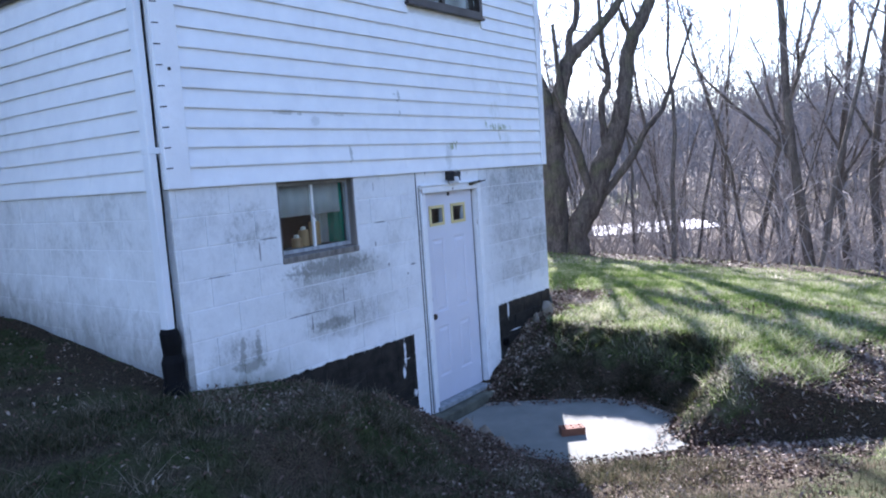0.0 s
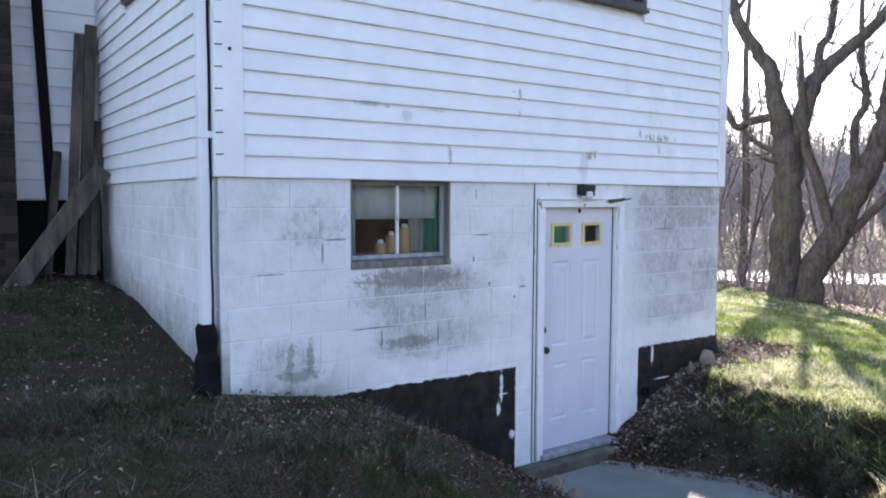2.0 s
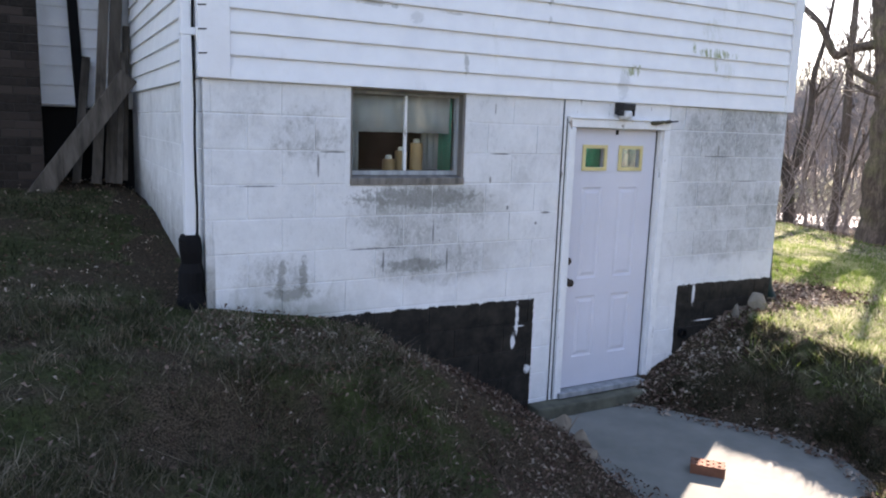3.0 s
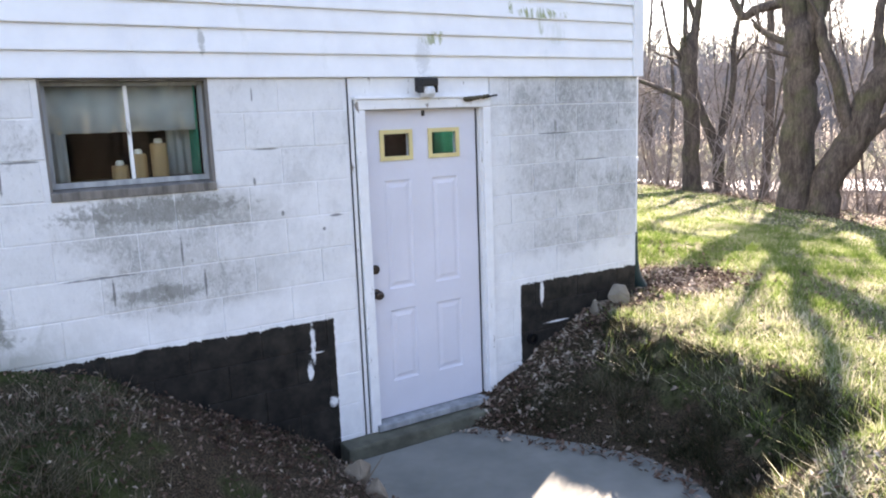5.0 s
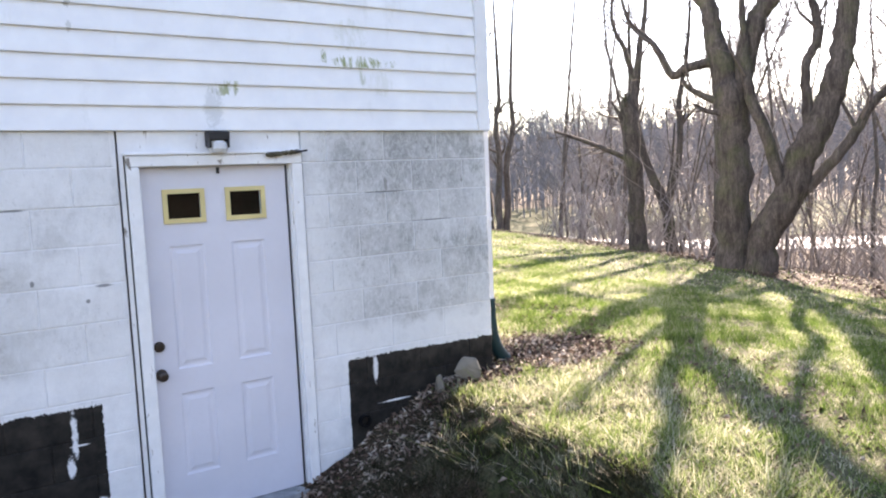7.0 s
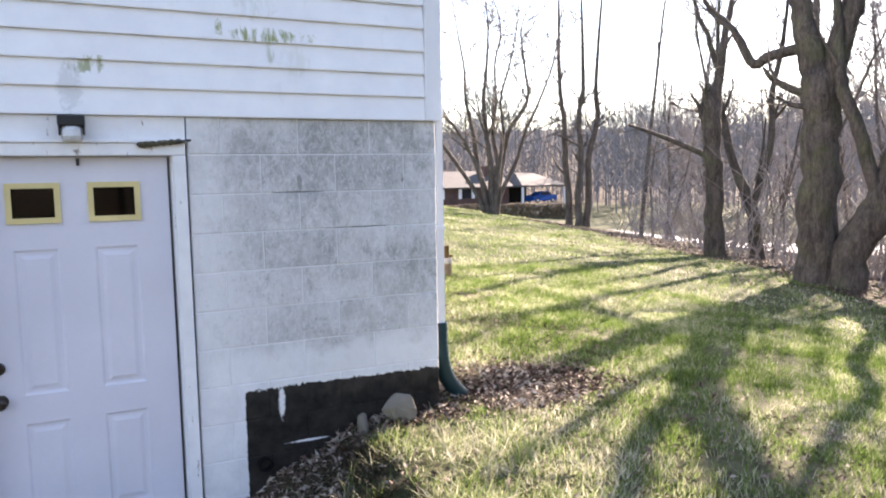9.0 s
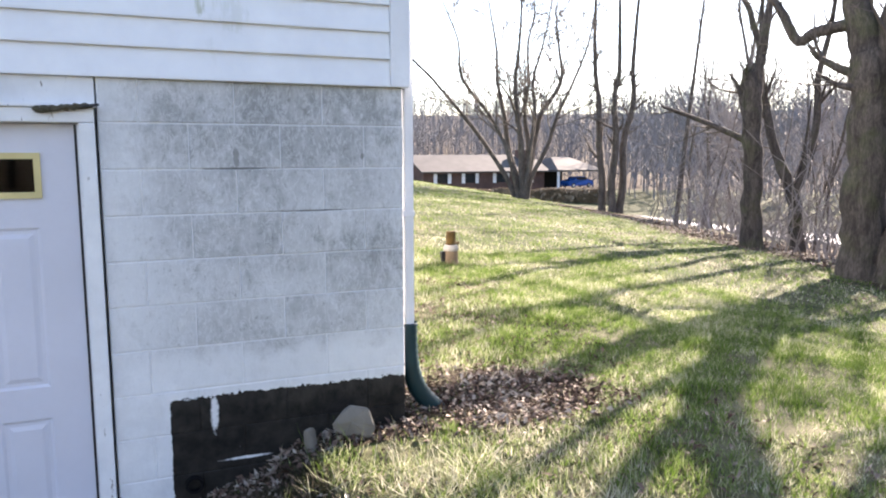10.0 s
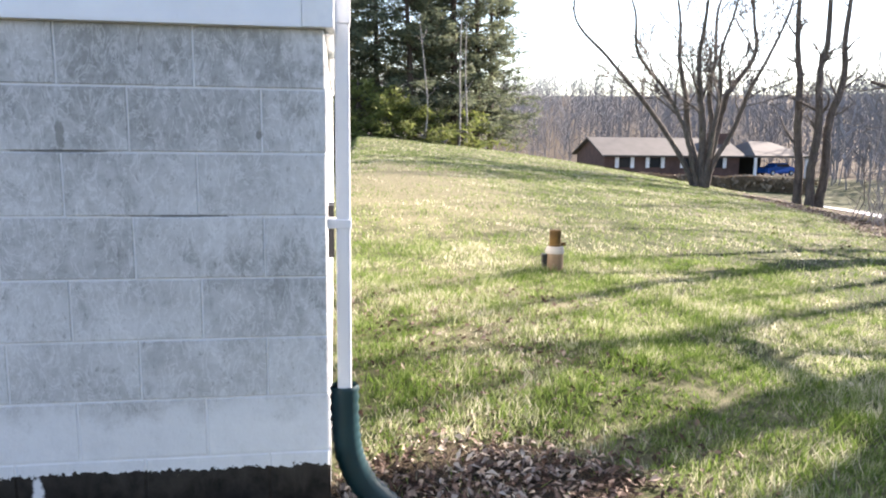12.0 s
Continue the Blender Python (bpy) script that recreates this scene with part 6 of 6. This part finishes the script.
def far_house():
    """A long low brick ranch house with an open carport."""
    d = radians(26.0)
    c = (2.3 + 95 * math.sin(d), -2.4 + 95 * math.cos(d))
    base = gz(*c) + 0.6
    h = empty("ranch_house", pose(c[0], c[1], base, 0, 0, 4), "long low brown brick ranch house with tan shingle roof", "house")
    wall = part("wall", box(-11.7, 5.5, -4, 4, -0.3, 2.35), FARBRICK, h)
    roof = bmesh.new()
    for x in (-12.2, 6.0):
        for y, z in ((-4.6, 2.30), (0, 4.30), (4.6, 2.30), (4.6, 2.12), (0, 4.10), (-4.6, 2.12)):
            roof.verts.new((x, y, z))
    roof.verts.ensure_lookup_table()
    v = roof.verts
    for i in range(6):
        j = (i + 1) % 6
        roof.faces.new((v[i], v[j], v[j + 6], v[i + 6]))
    for o in (0, 6):
        roof.faces.new((v[o], v[o + 1], v[o + 4], v[o + 5]))
        roof.faces.new((v[o + 1], v[o + 2], v[o + 3], v[o + 4]))
    part("roof", roof, FARROOF, h)
    ge = bmesh.new()
    for x in (-11.7, -11.5):
        for y, z in ((-4, 2.3), (4, 2.3), (0, 4.1)):
            ge.verts.new((x, y, z))
    ge.verts.ensure_lookup_table()
    v = ge.verts
    for q in ((0, 1, 2), (5, 4, 3), (0, 3, 4, 1), (1, 4, 5, 2), (2, 5, 3, 0)):
        ge.faces.new([v[i] for i in q])
    part("gable", ge, FARBRICK, h)
    part("chimney", box(3.2, 5.6, -1.6, -0.4, 2.6, 4.9), FARBRICK, h)
    for x in (-9.2, -5.4, -1.0, 2.6):
        w = part("window", box(x - 0.7, x + 0.7, -4.05, -3.98, 0.9, 2.0), DARKGLASS, h)
        for s in (-0.95, 0.95):
            part("shutter", box(x + s - 0.22, x + s + 0.22, -4.08, -4.0, 0.85, 2.05), TRIM, w, "white shutter")
    car = part("carport_roof", bmesh.new(), FARROOF, h)
    cp = bmesh.new()
    for x, y, z in ((6.2, -6.0, 2.15), (13.6, -6.0, 2.15), (13.6, 3.5, 2.15), (6.2, 3.5, 2.15)):
        cp.verts.new((x, y, z)), cp.verts.new((x, y, z + 0.22))
    for x in (8.4, 11.2):
        cp.verts.new((x, -1.2, 4.0))
    cp.verts.ensure_lookup_table()
    v = cp.verts
    lo, hi = [v[i] for i in (0, 2, 4, 6)], [v[i] for i in (1, 3, 5, 7)]
    cp.faces.new(lo)
    for i in range(4):
        j = (i + 1) % 4
        cp.faces.new((lo[i], lo[j], hi[j], hi[i]))
    cp.faces.new((hi[0], hi[1], v[9], v[8]))
    cp.faces.new((hi[1], hi[2], v[9]))
    cp.faces.new((hi[2], hi[3], v[8], v[9]))
    cp.faces.new((hi[3], hi[0], v[8]))
    bmesh.ops.recalc_face_normals(cp, faces=cp.faces)
    cp.to_mesh(car.data)
    cp.free()
    for x in (6.5, 13.3):
        part("post", box(x - 0.12, x + 0.12, -5.8, -5.55, -0.3, 2.15), TRIM, h)
    # near-black sheet for the darkness inside the carport
    part("carport_wall", box(6.2, 13.5, 3.2, 3.4, -0.3, 2.15), DARKROOM, h)
    # the car stands under it
    at = pose(c[0], c[1], base, 0, 0, 4) @ pose(10.2, -4.6, 0.05, 0, 0, 6)
    e = empty("car", at, "bright blue car parked under the carport", "car")
    prof = [(-2.1, 0.25), (-2.15, 0.7), (-1.9, 0.92), (-1.15, 1.0), (-0.55, 1.42), (0.75, 1.46), (1.35, 1.05), (2.05, 0.92), (2.15, 0.6), (2.1, 0.25)]
    b = bmesh.new()
    sides = [[b.verts.new((x, s * (0.86 if z < 1.02 else 0.66), z)) for x, z in prof] for s in (-1, 1)]
    for i in range(len(prof)):
        j = (i + 1) % len(prof)
        b.faces.new((sides[0][i], sides[0][j], sides[1][j], sides[1][i]))
    b.faces.new(sides[0][::-1])
    b.faces.new(sides[1])
    part("body", b, CARBLUE, e)
    for s in (-1, 1):
        part("side_window", box(-0.75, 1.0, s * 0.78 - 0.03, s * 0.78 + 0.03, 1.02, 1.34, 0.02), DARKGLASS, e)
        for x in (-1.35, 1.35):
            wh = part("wheel", lathe([(0.18, -0.09), (0.30, -0.10), (0.32, 0), (0.30, 0.10), (0.18, 0.09)], 18, pose(x, s * 0.80, 0.30, 90, 0, 0)), RUBBER, e)
            part("rim", lathe([(0.17, -0.11), (0.17, 0.11)], 14, pose(x, s * 0.80, 0.30, 90, 0, 0)), WHITEMETAL, wh)
    return h


far_house()


def build_hedge():
    """A long clipped brown winter hedge in front of the far house."""
    rng = random.Random(71)
    v, f = [], []
    a, b = Vector((19.5, 74, 0)), Vector((45.5, 60, 0))
    for _ in range(24000):
        s = rng.random()
        p = a.lerp(b, s) + Vector((rng.gauss(0, 0.35), rng.gauss(0, 0.35), 0))
        h = 1.25 + 0.10 * math.sin(s * 40)
        c = Vector((p.x, p.y, gz(p.x, p.y) + rng.uniform(0, 1) ** 0.7 * h))
        w = Vector((rng.gauss(0, 1), rng.gauss(0, 1), rng.gauss(0, 1))).normalized()
        u = w.cross(Vector((0.3, 0.5, 0.8))).normalized()
        g = rng.uniform(0.15, 0.30)
        n0 = len(v)
        v.extend([tuple(c - w * g), tuple(c + u * g * 0.5), tuple(c + w * g), tuple(c - u * g * 0.5)])
        f.append((n0, n0 + 1, n0 + 2, n0 + 3))
    tagged(mesh_object("hedge", v, f, HEDGE), "long low brown winter hedge before the ranch house", "hedge", kind="stuff")


build_hedge()


# ---- pieces of the walls: blocks, lap boards, chimney bricks ----
CACHE = {}


def block_mesh(w, h, material, name, depth=0.05, cham=0.004):
    """A chamfered face block, its front in the plane y = 0, its left foot at the origin."""
    key = (name, round(w, 3), round(h, 3))
    if key not in CACHE:
        g = 0.0034 if name == "block" else 0.0035
        c = cham
        a = [(g, depth, g), (w - g, depth, g), (w - g, depth, h - g), (g, depth, h - g)]
        b = [(g, c, g), (w - g, c, g), (w - g, c, h - g), (g, c, h - g)]
        d = [(g + c, 0, g + c), (w - g - c, 0, g + c), (w - g - c, 0, h - g - c), (g + c, 0, h - g - c)]
        f = [(8, 9, 10, 11)]
        for o in (0, 4):
            for i in range(4):
                j = (i + 1) % 4
                f.append((o + i, o + j, o + 4 + j, o + 4 + i))
        me = bpy.data.meshes.new(name)
        me.from_pydata(a + b + d, [], f)
        me.materials.append(material)
        me.update()
        CACHE[key] = me
    return CACHE[key]


def lay(name, parent, m, x0, x1, z0, z1, long, high, holes, material, anchor, top_first=None, rng=None, cham=0.0025):
    """Courses of blocks over a rectangle, clipped by holes; x runs along the wall, m places it."""
    z, row = z1, 0
    first = top_first or high
    while z > z0 + 0.01:
        h = first if row == 0 else high
        lo = max(z - h, z0)
        shift = anchor + (long / 2 if row % 2 else 0)
        k = math.floor((x0 - shift) / long)
        while shift + k * long < x1 - 1e-4:
            a, b = max(x0, shift + k * long), min(x1, shift + (k + 1) * long)
            k += 1
            cuts = [(a, b)]
            for hx0, hx1, hz0, hz1 in holes:
                if hz0 < z - 0.02 and hz1 > lo + 0.02:
                    nxt = []
                    for p, q in cuts:
                        if q <= hx0 or p >= hx1:
                            nxt.append((p, q))
                        else:
                            if p < hx0:
                                nxt.append((p, hx0))
                            if q > hx1:
                                nxt.append((hx1, q))
                    cuts = nxt
            for p, q in cuts:
                if q - p > 0.03:
                    ob = new(name, block_mesh(q - p, z - lo, material, name, cham=cham))
                    ob.matrix_basis = m @ pose(p, rng.uniform(-0.0012, 0.0012), lo)
                    ob.parent = parent
        z, row = lo, row + 1


rb = random.Random(81)
lay("block", wall_front, pose(0, 0, 0), X0, X1, -0.22, Z_SIDE, LONG, COURSE, [(-1.725, -0.913, 1.596, 2.3), (-0.106, 0.932, -0.4, 2.3)], BLOCK, X1 - 12 * LONG, 0.19, rb)
lay("block", wall_left, pose(X0, 0, 0, 0, 0, -90), -WING - 0.1, 0.0, 0.70, Z_SIDE, LONG, COURSE, [], BLOCK, -9 * LONG, 0.19, rb)
lay("block", wall_right, pose(X1, 0, 0, 0, 0, 90), 0.0, 3.3, 0.20, Z_SIDE, LONG, COURSE, [EASTWIN], BLOCK, 0.2, 0.19, rb)


def lap_board(w, pitch, name="siding_plank"):
    key = (name, round(w, 3), pitch)
    if key not in CACHE:
        t = 0.026
        prof = [(0, 0), (-t, 0.000), (-t, 0.010), (-0.006, pitch + 0.012), (0, pitch + 0.012)]
        v = [(x, y, z) for x in (0, w) for y, z in prof]
        n = len(prof)
        f = [(i, (i + 1) % n, n + (i + 1) % n, n + i) for i in range(n)] + [tuple(range(n))[::-1], tuple(range(n, 2 * n))]
        me = bpy.data.meshes.new(name)
        me.from_pydata(v, [], f)
        me.materials.append(SIDING)
        me.update()
        CACHE[key] = me
    return CACHE[key]


def clad(parent, m, x0, x1, z0, z1, holes, pitch=PITCH):
    z = z0
    while z < z1 - 0.05:
        cuts = [(x0, x1)]
        for a, b, lo, hi in holes:
            if lo < z + pitch - 0.02 and hi > z + 0.02:
                cuts = [c for p, q in cuts for c in ((p, min(q, a)), (max(p, b), q)) if c[1] - c[0] > 0.02]
        for p, q in cuts:
            ob = new("siding_plank", lap_board(q - p, pitch))
            ob.matrix_basis = m @ pose(p, 0, z)
            ob.parent = parent
        z += pitch if z > z0 else pitch + 0.004


clad(wall_front, pose(0, 0, 0), X0 + 0.147, X1 - 0.072, Z_SIDE, TOP - 0.15, [UPWIN])
clad(wall_left, pose(X0, 0, 0, 0, 0, -90), -WING, -0.102, Z_SIDE, TOP - 0.15, [(-2.29, -1.06, 3.66, 4.75)])
clad(wall_right, pose(X1, 0, 0, 0, 0, 90), 0.102, 4.0, Z_SIDE, TOP - 0.15, [])
clad(wing, pose(0, WING + 0.03, 0), -5.2, X0 - 0.03, 2.055, TOP - 0.15, [], 0.175)

CHX0, CHX1, CHY = -4.62, -3.385, 2.95
chimney = tagged(part("chimney", box(CHX0 + 0.006, CHX1 - 0.006, CHY + 0.006, WING + 0.02, 0.8, TOP + 1.2), MORTAR), "very dark brick chimney against the wing", "chimney", kind="structure")
lay("brick", chimney, pose(0, CHY, 0), CHX0, CHX1, 1.15, 4.05, 0.206, 0.0715, [], CHIMNEYBRICK, CHX0, None, rb, 0.003)
lay("brick", chimney, pose(CHX1, 0, 0, 0, 0, 90), CHY + 0.0, WING - 0.03, 1.15, 4.05, 0.206, 0.0715, [], CHIMNEYBRICK, CHY, None, rb, 0.003)
